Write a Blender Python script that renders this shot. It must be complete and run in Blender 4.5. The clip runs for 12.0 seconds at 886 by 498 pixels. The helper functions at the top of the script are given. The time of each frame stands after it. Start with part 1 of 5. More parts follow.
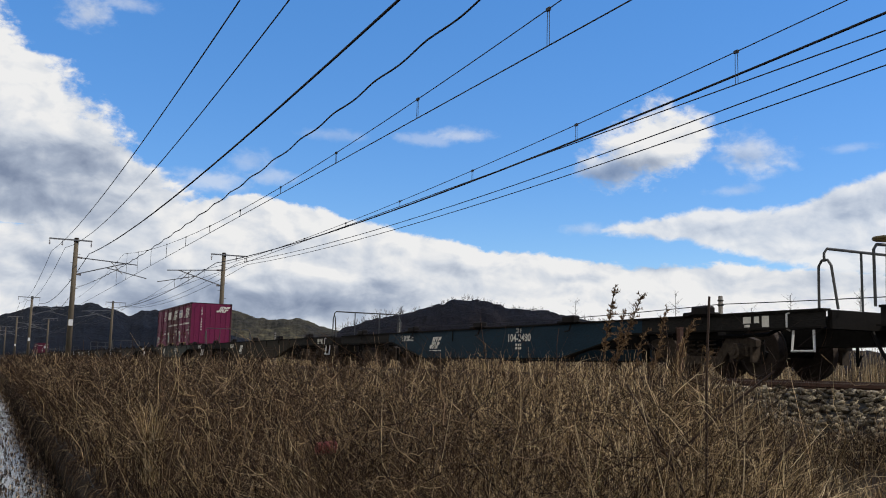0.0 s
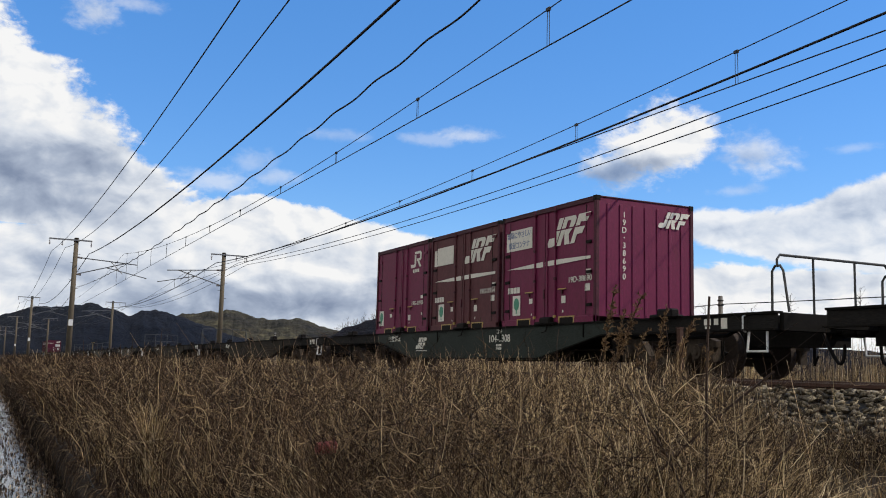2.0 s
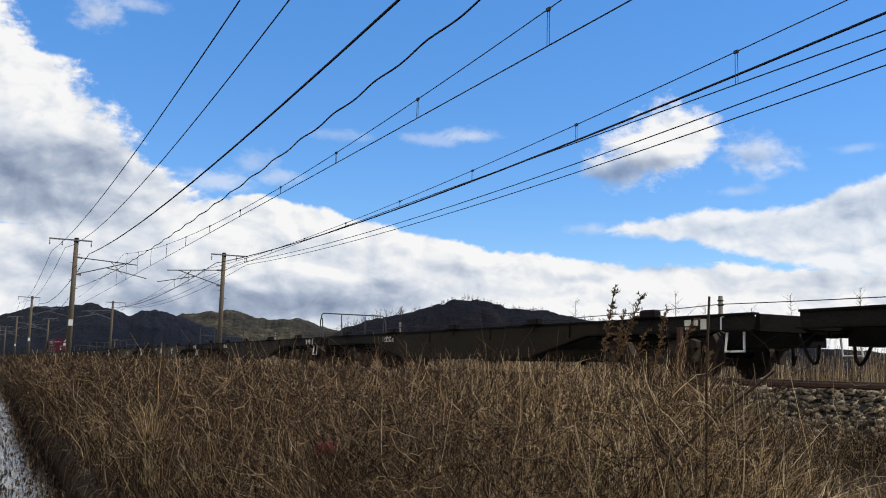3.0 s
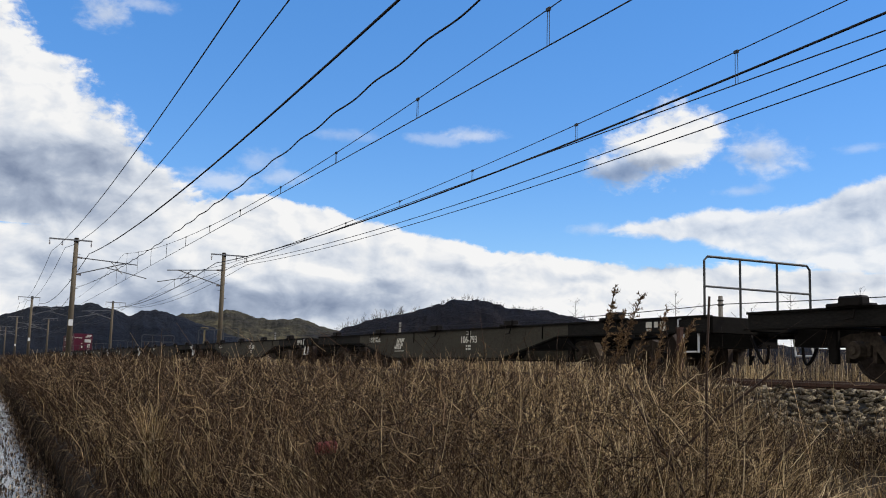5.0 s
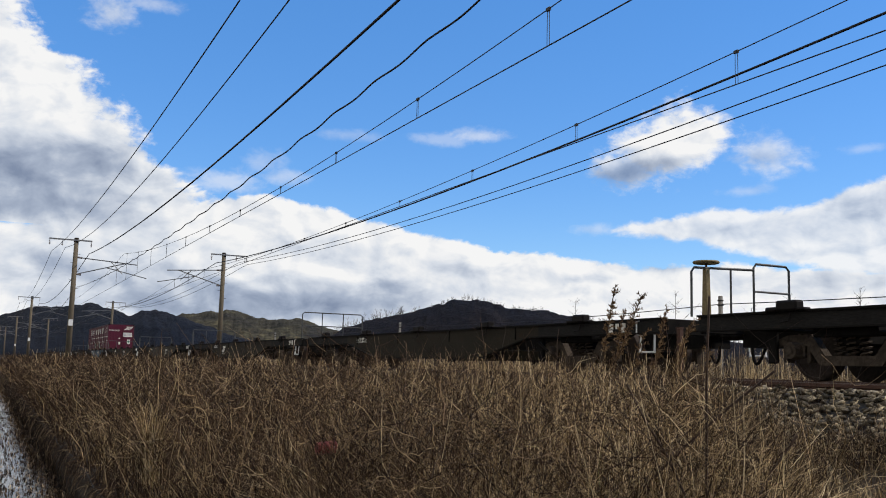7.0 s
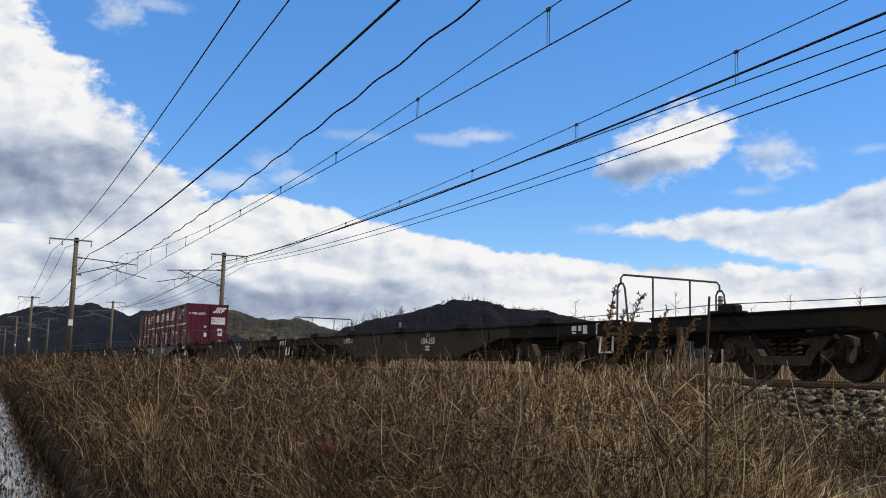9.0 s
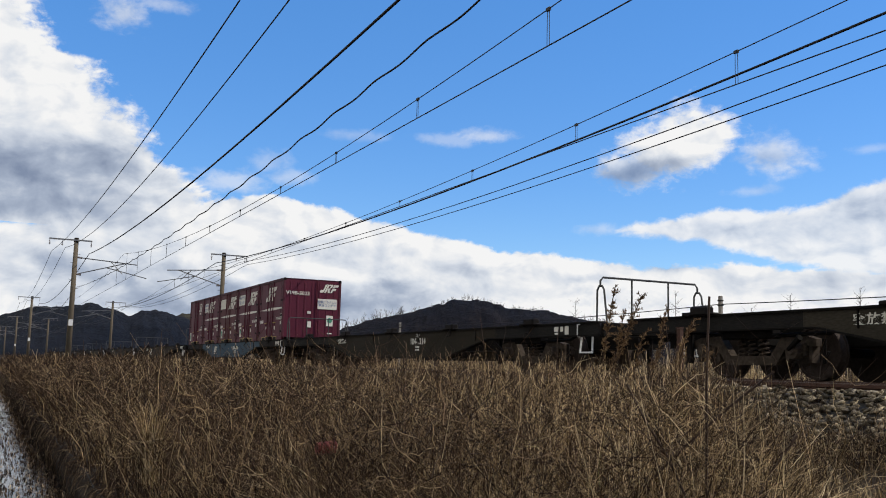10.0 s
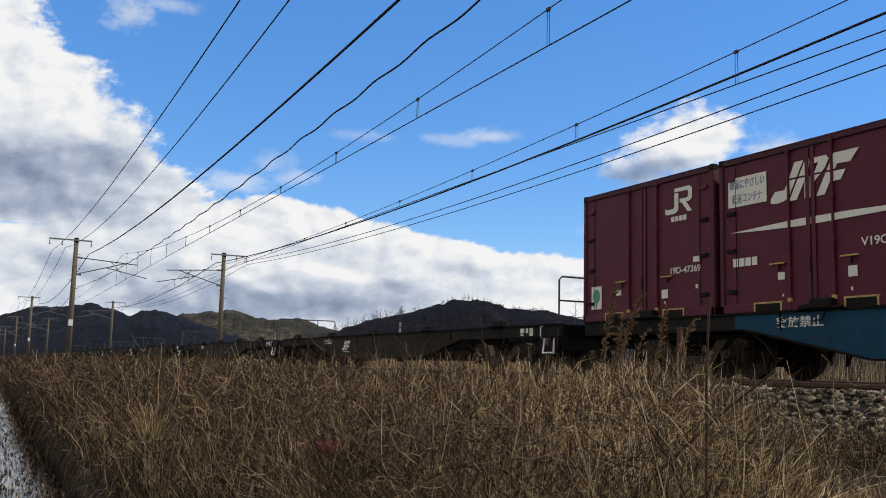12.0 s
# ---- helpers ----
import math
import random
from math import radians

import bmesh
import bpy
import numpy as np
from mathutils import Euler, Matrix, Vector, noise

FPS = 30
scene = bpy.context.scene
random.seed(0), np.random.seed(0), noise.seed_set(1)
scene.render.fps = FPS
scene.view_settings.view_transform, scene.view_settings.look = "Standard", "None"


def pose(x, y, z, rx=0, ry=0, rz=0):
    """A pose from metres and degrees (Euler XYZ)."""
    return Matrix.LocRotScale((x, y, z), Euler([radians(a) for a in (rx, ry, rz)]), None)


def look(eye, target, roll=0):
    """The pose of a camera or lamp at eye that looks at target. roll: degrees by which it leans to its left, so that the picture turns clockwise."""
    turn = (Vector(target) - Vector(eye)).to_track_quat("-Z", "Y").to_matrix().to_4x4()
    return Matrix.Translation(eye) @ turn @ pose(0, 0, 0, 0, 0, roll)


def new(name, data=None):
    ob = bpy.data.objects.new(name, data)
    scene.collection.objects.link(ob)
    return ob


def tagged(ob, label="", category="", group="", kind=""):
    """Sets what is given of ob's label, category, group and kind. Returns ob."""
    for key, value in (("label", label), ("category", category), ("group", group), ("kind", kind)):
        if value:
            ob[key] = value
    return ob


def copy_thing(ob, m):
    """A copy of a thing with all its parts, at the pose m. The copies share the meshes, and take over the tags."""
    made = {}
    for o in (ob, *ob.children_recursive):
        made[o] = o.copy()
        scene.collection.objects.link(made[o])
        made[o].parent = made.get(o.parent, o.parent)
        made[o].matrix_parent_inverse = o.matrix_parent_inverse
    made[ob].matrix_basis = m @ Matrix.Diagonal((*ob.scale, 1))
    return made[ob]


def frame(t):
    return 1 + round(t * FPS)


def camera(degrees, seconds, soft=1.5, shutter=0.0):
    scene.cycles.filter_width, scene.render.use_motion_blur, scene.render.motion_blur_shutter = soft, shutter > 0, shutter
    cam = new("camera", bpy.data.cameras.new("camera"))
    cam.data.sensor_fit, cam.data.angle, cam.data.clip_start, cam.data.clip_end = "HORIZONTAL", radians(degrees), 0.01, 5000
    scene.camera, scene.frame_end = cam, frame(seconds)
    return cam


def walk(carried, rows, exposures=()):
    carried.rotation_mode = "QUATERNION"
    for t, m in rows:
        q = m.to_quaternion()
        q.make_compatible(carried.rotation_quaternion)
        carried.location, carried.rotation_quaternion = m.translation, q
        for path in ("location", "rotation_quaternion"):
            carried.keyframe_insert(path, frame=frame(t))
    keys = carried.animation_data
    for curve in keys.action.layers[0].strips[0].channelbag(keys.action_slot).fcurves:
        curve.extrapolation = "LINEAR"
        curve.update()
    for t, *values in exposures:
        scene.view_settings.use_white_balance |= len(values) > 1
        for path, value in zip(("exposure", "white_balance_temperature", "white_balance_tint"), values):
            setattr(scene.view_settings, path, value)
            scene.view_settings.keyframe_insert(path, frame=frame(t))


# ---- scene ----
EYE = Vector((-11.75, 0.0, 0.05))
VIEW = Vector((0.43247, 0.89264, 0.12712))
cam = camera(51.0, 12.0, 1.0)
STILL = look(EYE, EYE + VIEW, 1.464)
walk(cam, [(0.0, STILL), (12.0, STILL)], [(0.0, -0.2), (1.6, -0.18), (2.1, -0.05), (2.6, 0.08), (3.0, -0.08), (5.0, -0.1), (9.5, -0.1), (11.0, -0.14), (11.5, -0.08), (12.0, -0.12)])

# ---- sky and sun ----
SUN_AZ, SUN_EL = radians(118.0), radians(43.0)
TO_SUN = Vector((math.sin(SUN_AZ) * math.cos(SUN_EL), math.cos(SUN_AZ) * math.cos(SUN_EL), math.sin(SUN_EL)))
world = bpy.data.worlds.new("sky")
scene.world = world
world.use_nodes = True
wn = world.node_tree.nodes
sky = wn.new("ShaderNodeTexSky")
sky.sky_type = "NISHITA"
sky.sun_disc = False
sky.sun_elevation, sky.sun_rotation = SUN_EL, SUN_AZ
sky.air_density, sky.dust_density, sky.ozone_density = 1.0, 0.1, 3.0
wn["Background"].inputs["Strength"].default_value = 0.14
hue = wn.new("ShaderNodeHueSaturation")
hue.inputs["Hue"].default_value, hue.inputs["Saturation"].default_value, hue.inputs["Value"].default_value = 0.513, 1.32, 1.17
world.node_tree.links.new(sky.outputs[0], hue.inputs["Color"])
haze = wn.new("ShaderNodeMix")
haze.data_type = "RGBA"
haze.inputs[0].default_value, haze.inputs[7].default_value = 0.3, (1.3, 3.9, 8.2, 1)
world.node_tree.links.new(hue.outputs[0], haze.inputs[6])
world.node_tree.links.new(haze.outputs[2], wn["Background"].inputs["Color"])
sun = new("sun", bpy.data.lights.new("sun", "SUN"))
sun.data.energy, sun.data.angle, sun.data.color = 4.6, radians(0.6), (1.0, 0.91, 0.78)
sun.matrix_world = look((0, 0, 40), Vector((0, 0, 40)) - TO_SUN)


# ---- materials ----
def shader(name):
    m = bpy.data.materials.new(name)
    m.use_nodes = True
    nt = m.node_tree
    return m, nt, nt.nodes["Principled BSDF"]


def mixer(nt, kind, fac, a, b):
    """A colour mix node; fac, a and b are sockets or values."""
    n = nt.nodes.new("ShaderNodeMix")
    n.data_type, n.blend_type = "RGBA", kind
    for sock, v in ((n.inputs[0], fac), (n.inputs[6], a), (n.inputs[7], b)):
        if hasattr(v, "links"):
            nt.links.new(v, sock)
        else:
            sock.default_value = v
    return n.outputs[2]


def noise_at(nt, scale, detail=4, rough=0.6, stretch=(1, 1, 1)):
    co = nt.nodes.new("ShaderNodeTexCoord")
    mp = nt.nodes.new("ShaderNodeMapping")
    mp.inputs["Scale"].default_value = stretch
    n = nt.nodes.new("ShaderNodeTexNoise")
    n.inputs["Scale"].default_value, n.inputs["Detail"].default_value, n.inputs["Roughness"].default_value = scale, detail, rough
    nt.links.new(co.outputs["Object"], mp.inputs[0])
    nt.links.new(mp.outputs[0], n.inputs["Vector"])
    return n.outputs["Fac"]


def ramp(nt, src, stops):
    n = nt.nodes.new("ShaderNodeValToRGB")
    e = n.color_ramp.elements
    while len(e) < len(stops):
        e.new(0.5)
    for k, (at, c) in zip(e, stops):
        k.position, k.color = at, (*c, 1) if len(c) == 3 else c
    nt.links.new(src, n.inputs[0])
    return n.outputs["Color"]


def surface(name, base, rough=0.7, metal=0.0, worn=None, wear=(0.55, 0.7), coarse=1.5, fine=25.0, vary=0.25, bump=0.3, stretch=(1, 1, 1), spread="", spec=0.25):
    """A weathered surface: base colour, a second colour in worn patches, fine grain and relief; spread: 'object' or 'island' varies the brightness of pieces."""
    m, nt, b = shader(name)
    big, small = noise_at(nt, coarse, 5, 0.6, stretch), noise_at(nt, fine, 4, 0.65, stretch)
    dark = tuple(c * (1 - vary) for c in base)
    lite = tuple(min(1, c * (1 + vary)) for c in base)
    col = ramp(nt, small, [(0.3, dark), (0.7, lite)])
    col = mixer(nt, "MULTIPLY", 0.6, col, ramp(nt, big, [(0.3, (1 - vary,) * 3), (0.65, (1.0, 1.0, 1.0))]))
    if worn:
        mask = ramp(nt, noise_at(nt, coarse * 2.7, 8, 0.7, stretch), [(wear[0], (0, 0, 0)), (wear[1], (1, 1, 1))])
        col = mixer(nt, "MIX", mask, col, (*worn, 1))
    if spread:
        src = nt.nodes.new("ShaderNodeObjectInfo").outputs["Random"] if spread == "object" else nt.nodes.new("ShaderNodeNewGeometry").outputs["Random Per Island"]
        col = mixer(nt, "MULTIPLY", 1.0, col, ramp(nt, src, [(0.0, (0.14, 0.14, 0.14)), (0.55, (0.48, 0.47, 0.46)), (0.85, (1.0, 0.98, 0.94)), (1.0, (1.9, 1.85, 1.75))]))
    nt.links.new(col, b.inputs["Base Color"])
    b.inputs["Roughness"].default_value, b.inputs["Metallic"].default_value = rough, metal
    b.inputs["Specular IOR Level"].default_value = spec
    if bump:
        bp = nt.nodes.new("ShaderNodeBump")
        bp.inputs["Strength"].default_value, bp.inputs["Distance"].default_value = bump, 0.01
        nt.links.new(small, bp.inputs["Height"])
        nt.links.new(bp.outputs[0], b.inputs["Normal"])
    return m


def plant(name, stops, rough=0.75):
    """Dry stems and blades: each one takes its own colour out of the stops."""
    m, nt, b = shader(name)
    src = nt.nodes.new("ShaderNodeNewGeometry").outputs["Random Per Island"]
    col = ramp(nt, src, stops)
    col = mixer(nt, "MULTIPLY", 0.85, col, ramp(nt, noise_at(nt, 0.8, 5, 0.65), [(0.36, (0.42, 0.36, 0.33)), (0.66, (1.55, 1.45, 1.25))]))
    nt.links.new(col, b.inputs["Base Color"])
    b.inputs["Roughness"].default_value = rough
    b.inputs["Specular IOR Level"].default_value = 0.08
    return m


BLUE_PAINT = surface("wagon_blue", (0.007, 0.022, 0.036), 0.6, worn=(0.014, 0.012, 0.010), wear=(0.58, 0.75), stretch=(1, 0.5, 2), vary=0.3, spec=0.07)
GREEN_PAINT = surface("wagon_green", (0.024, 0.030, 0.025), 0.6, worn=(0.019, 0.016, 0.012), wear=(0.58, 0.75), stretch=(1, 0.5, 2), vary=0.3, spec=0.07)
GREY_PAINT = surface("wagon_grey", (0.052, 0.047, 0.036), 0.7, worn=(0.046, 0.030, 0.017), wear=(0.56, 0.75), stretch=(1, 0.5, 2), vary=0.3, spec=0.07)
DULL_PAINT = surface("wagon_dull", (0.034, 0.029, 0.021), 0.7, worn=(0.030, 0.021, 0.014), wear=(0.55, 0.75), stretch=(1, 0.5, 2), vary=0.3, spec=0.07)
OLIVE_PAINT = surface("wagon_olive", (0.020, 0.016, 0.010), 0.7, worn=(0.026, 0.014, 0.007), wear=(0.55, 0.75), stretch=(1, 0.5, 2), vary=0.3, spec=0.07)
TEAL_PAINT = surface("wagon_teal", (0.008, 0.042, 0.075), 0.5, worn=(0.02, 0.035, 0.045), wear=(0.6, 0.8), stretch=(1, 0.5, 2), vary=0.25, spec=0.07)
# one near-black tone for flanges, beams, couplers and other underframe parts
FRAME_BLACK = surface("near_black_underframe", (0.008, 0.007, 0.006), 0.85, vary=0.35, fine=15, spec=0.07)
# sill ends are darker than the painted sill between them
END_DARK = surface("dark_sill_end", (0.014, 0.013, 0.012), 0.75, worn=(0.026, 0.019, 0.014), wear=(0.55, 0.75), coarse=4, stretch=(1, 0.5, 2), vary=0.4, spec=0.07)
BOGIE_GRIME = surface("rusty_bogie_casting", (0.055, 0.042, 0.031), 0.85, worn=(0.022, 0.017, 0.013), wear=(0.45, 0.7), coarse=4, vary=0.4, fine=15, spec=0.1)
WHEEL_STEEL = surface("wheel_steel", (0.045, 0.034, 0.028), 0.75, 0.1, worn=(0.02, 0.014, 0.010), wear=(0.5, 0.7), spec=0.07)
RAIL_STEEL = surface("rusty_rail", (0.06, 0.028, 0.018), 0.7, 0.1, coarse=3, vary=0.3)
RAIL_TOP = surface("worn_railhead", (0.12, 0.09, 0.075), 0.55, 0.5, vary=0.1, bump=0.05)
TUBE = surface("handrail_paint", (0.05, 0.05, 0.048), 0.6, vary=0.2)
BRAKE_YELLOW = surface("brake_wheel_paint", (0.15, 0.115, 0.05), 0.6, worn=(0.10, 0.06, 0.03), wear=(0.5, 0.7), coarse=6)
STEP_WHITE = surface("white_step_paint", (0.62, 0.61, 0.58), 0.6, worn=(0.25, 0.22, 0.18), wear=(0.62, 0.8), coarse=6, vary=0.1)
MARK_WHITE = surface("white_lettering", (0.60, 0.575, 0.50), 0.65, worn=(0.33, 0.30, 0.27), wear=(0.60, 0.8), coarse=5, vary=0.1, bump=0)
RED_PAINT = surface("container_red", (0.128, 0.007, 0.042), 0.6, worn=(0.092, 0.009, 0.026), wear=(0.58, 0.75), coarse=0.8, fine=18, vary=0.16, stretch=(1, 1, 0.5))
RED_DARK = surface("container_red_dark", (0.072, 0.0045, 0.018), 0.6, worn=(0.060, 0.005, 0.015), wear=(0.58, 0.75), coarse=0.8, fine=18, vary=0.16, stretch=(1, 1, 0.5))
RED_FADED = surface("container_red_faded", (0.088, 0.026, 0.030), 0.7, worn=(0.108, 0.027, 0.034), wear=(0.55, 0.72), coarse=0.9, fine=18, vary=0.2, stretch=(1, 1, 0.5))
ROOF_RED = surface("container_roof", (0.05, 0.012, 0.02), 0.7)
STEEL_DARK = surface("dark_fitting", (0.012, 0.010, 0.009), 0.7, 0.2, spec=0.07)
POCKET_YELLOW = surface("fork_pocket_yellow", (0.42, 0.30, 0.09), 0.6, worn=(0.13, 0.10, 0.06), wear=(0.5, 0.7), coarse=8)
LABEL_GREEN = surface("green_label_print", (0.07, 0.25, 0.16), 0.6, vary=0.2, bump=0)
LABEL_BLUE = surface("blue_grey_print", (0.16, 0.20, 0.30), 0.6, vary=0.2, bump=0)
CONCRETE = surface("pole_concrete", (0.105, 0.085, 0.058), 0.9, worn=(0.10, 0.08, 0.05), coarse=1.2, fine=30, vary=0.2, stretch=(1, 1, 0.3))
GALVANISED = surface("galvanised_steel", (0.16, 0.16, 0.16), 0.55, 0.5, vary=0.2)
PORCELAIN = surface("brown_porcelain", (0.12, 0.10, 0.09), 0.3, vary=0.15, bump=0)
CABLE = surface("black_cable", (0.014, 0.014, 0.016), 0.7, vary=0.2, bump=0)
COPPER = surface("weathered_copper_wire", (0.030, 0.029, 0.030), 0.6, 0.2, vary=0.2, bump=0)
# brown soil, darkened to put shade into the gaps between stems
EARTH = surface("dark_brown_earth", (0.032, 0.021, 0.013), 0.95, worn=(0.06, 0.045, 0.026), wear=(0.5, 0.65), coarse=0.35, fine=6, vary=0.4, bump=0.8)
# bed much darker than its stones: the shade between them is in this colour
GRAVEL = surface("shaded_gravel_bed", (0.035, 0.031, 0.025), 0.95, coarse=3, fine=30, vary=0.5, bump=1.0)
STONE = surface("grey_ballast_stone", (0.30, 0.25, 0.17), 0.95, worn=(0.085, 0.060, 0.036), wear=(0.48, 0.62), coarse=7, fine=60, vary=0.3, spread="object")
STONES = surface("grey_ballast_stones", (0.30, 0.25, 0.17), 0.95, worn=(0.085, 0.060, 0.036), wear=(0.48, 0.62), coarse=7, fine=60, vary=0.3, spread="island")
SLEEPER = surface("concrete_sleeper", (0.24, 0.22, 0.19), 0.9, coarse=4, vary=0.25)
# random stem tones; the near-black stops also stand in for shade among stems
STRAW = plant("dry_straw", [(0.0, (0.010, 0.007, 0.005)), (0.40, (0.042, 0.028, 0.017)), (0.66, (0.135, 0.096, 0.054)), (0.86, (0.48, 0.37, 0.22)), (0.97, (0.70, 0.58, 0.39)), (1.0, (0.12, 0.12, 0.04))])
TWIG = plant("brown_twigs", [(0.0, (0.008, 0.005, 0.004)), (0.58, (0.030, 0.019, 0.013)), (0.86, (0.100, 0.064, 0.040)), (1.0, (0.45, 0.35, 0.23))])
REED = plant("pale_reeds", [(0.0, (0.035, 0.024, 0.013)), (0.40, (0.17, 0.12, 0.062)), (0.7, (0.46, 0.35, 0.20)), (1.0, (0.80, 0.68, 0.46))])


# ---- building helpers ----
def link_mesh(name, bm, material, smooth=False):
    me = bpy.data.meshes.new(name)
    bm.normal_update()
    bm.to_mesh(me)
    bm.free()
    for mt in (material if isinstance(material, (list, tuple)) else [material]):
        me.materials.append(mt)
    if smooth:
        for f in me.polygons:
            f.use_smooth = True
    return new(name, me)


def part(name, bm, material, parent, label="", smooth=False):
    ob = link_mesh(name, bm, material, smooth)
    ob.parent = parent
    return tagged(ob, label)


def again(ob, parent, m):
    """Another object on the same mesh, under parent at m."""
    c = ob.copy()
    scene.collection.objects.link(c)
    c.parent = parent
    c.matrix_basis = m
    return c


def empty(name, m, label, category, group=""):
    ob = new(name)
    ob.empty_display_size = 0.3
    ob.matrix_world = m
    return tagged(ob, label, category, group)


def box(bm, x0, x1, y0, y1, z0, z1, bevel=0.0):
    vs = [bm.verts.new((x, y, z)) for x in (x0, x1) for y in (y0, y1) for z in (z0, z1)]
    fs = [bm.faces.new([vs[i] for i in q]) for q in ((0, 1, 3, 2), (4, 6, 7, 5), (0, 4, 5, 1), (2, 3, 7, 6), (0, 2, 6, 4), (1, 5, 7, 3))]
    if bevel:
        edges = list({e for f in fs for e in f.edges})
        bmesh.ops.bevel(bm, geom=edges, offset=bevel, segments=1, profile=0.7, affect="EDGES")
    return bm


def boxed(*dims, bevel=0.0):
    return box(bmesh.new(), *dims, bevel=bevel)


def rod(bm, a, b, r0, r1=None, sides=8, caps=True):
    a, b = Vector(a), Vector(b)
    r1 = r0 if r1 is None else r1
    way = (b - a).normalized()
    side = way.orthogonal().normalized()
    up = way.cross(side)
    rings = []
    for c, r in ((a, r0), (b, r1)):
        rings.append([bm.verts.new(c + (side * math.cos(k * math.tau / sides) + up * math.sin(k * math.tau / sides)) * r) for k in range(sides)])
    for k in range(sides):
        bm.faces.new((rings[0][k], rings[0][(k + 1) % sides], rings[1][(k + 1) % sides], rings[1][k]))
    if caps:
        bm.faces.new(rings[0][::-1])
        bm.faces.new(rings[1])
    return bm


def pipe(bm, pts, r, sides=6):
    """A round bar through the points, with one ring at each."""
    pts = [Vector(q) for q in pts]
    rings = []
    side = None
    for i, q in enumerate(pts):
        way = (pts[min(i + 1, len(pts) - 1)] - pts[max(i - 1, 0)]).normalized()
        side = way.orthogonal().normalized() if side is None else (side - way * side.dot(way)).normalized()
        up = way.cross(side)
        rings.append([bm.verts.new(q + (side * math.cos(k * math.tau / sides) + up * math.sin(k * math.tau / sides)) * r) for k in range(sides)])
    for a, b in zip(rings, rings[1:]):
        for k in range(sides):
            bm.faces.new((a[k], a[(k + 1) % sides], b[(k + 1) % sides], b[k]))
    bm.faces.new(rings[0][::-1])
    bm.faces.new(rings[-1])
    return bm


def prism(bm, outline, x0, x1):
    """A plate whose outline (y, z) runs from x0 to x1."""
    a = [bm.verts.new((x0, y, z)) for y, z in outline]
    b = [bm.verts.new((x1, y, z)) for y, z in outline]
    bm.faces.new(a)
    bm.faces.new(b[::-1])
    for i in range(len(a)):
        j = (i + 1) % len(a)
        bm.faces.new((a[i], b[i], b[j], a[j]))
    bmesh.ops.recalc_face_normals(bm, faces=bm.faces[-len(a) - 2:])
    return bm


def arrays_mesh(name, verts, faces, material, smooth=False):
    """One mesh out of numpy arrays: verts n x 3, faces m x k."""
    me = bpy.data.meshes.new(name)
    k = faces.shape[1]
    me.vertices.add(len(verts))
    me.vertices.foreach_set("co", verts.astype(np.float32).ravel())
    me.loops.add(faces.size)
    me.loops.foreach_set("vertex_index", faces.astype(np.int32).ravel())
    me.polygons.add(len(faces))
    me.polygons.foreach_set("loop_start", np.arange(0, faces.size, k, dtype=np.int32))
    if smooth:
        me.polygons.foreach_set("use_smooth", np.ones(len(faces), dtype=bool))
    me.materials.append(material)
    me.update(calc_edges=True)
    me.validate()
    return new(name, me)


# ---- lie of the land: the tracks run along y ----
PROFILE_X = [-4000, -60, -14, -12.1, -11.55, -11.45, -10.52, -10.48, -10.2, -8.6, -6.9, -6.2, -2.0, 2.4, 3.3, 5.4, 30, 4000]
PROFILE_Z = [-1.6, -1.6, -1.5, -1.45, -1.50, -1.95, -1.95, -1.45, -1.35, -1.15, -0.72, -0.42, -0.40, -0.42, -0.55, -1.3, -1.5, -1.5]


def ground_z(x):
    return np.interp(x, PROFILE_X, PROFILE_Z)


def make_ground():
    xs = np.unique(np.concatenate([np.array(PROFILE_X, dtype=float), np.linspace(-15, 8, 70), np.linspace(-400, 400, 21)]))
    ys = np.unique(np.concatenate([np.linspace(-30, 60, 120), np.linspace(60, 300, 60), np.array([-4000, -1000, -200, 500, 900, 1600, 2600, 4000], dtype=float)]))
    gx, gy = np.meshgrid(xs, ys)
    gz = ground_z(gx)
    rough = np.array([noise.noise((x * 0.9, y * 0.9, 0.3)) for x, y in zip(gx.ravel(), gy.ravel())]).reshape(gx.shape)
    gz = gz + 0.06 * rough * ((gx > -10.7) & (gx < -6.9))
    nx = len(xs)
    i = np.arange(len(ys) - 1)[:, None] * nx + np.arange(nx - 1)[None, :]
    faces = np.stack([i, i + 1, i + nx + 1, i + nx], -1).reshape(-1, 4)
    ob = arrays_mesh("ground", np.stack([gx, gy, gz], -1).reshape(-1, 3), faces, EARTH, True)
    return tagged(ob, "brown winter field with a ditch and low railway embankment", "ground", kind="structure")


make_ground()


def make_water():
    m, nt, b = shader("ditch_water")
    b.inputs["Base Color"].default_value = (0.006, 0.005, 0.003, 1)
    b.inputs["Roughness"].default_value = 0.04
    b.inputs["Specular IOR Level"].default_value = 0.6
    bp = nt.nodes.new("ShaderNodeBump")
    bp.inputs["Strength"].default_value, bp.inputs["Distance"].default_value = 0.12, 0.02
    nt.links.new(noise_at(nt, 6, 3, 0.5, (1.5, 0.6, 1)), bp.inputs["Height"])
    nt.links.new(bp.outputs[0], b.inputs["Normal"])
    ob = link_mesh("water", boxed(-11.52, -10.49, -30, 200, -1.9, -1.72), m)
    return tagged(ob, "still ditch water mirroring the bright clouds", "water", kind="structure")


make_water()


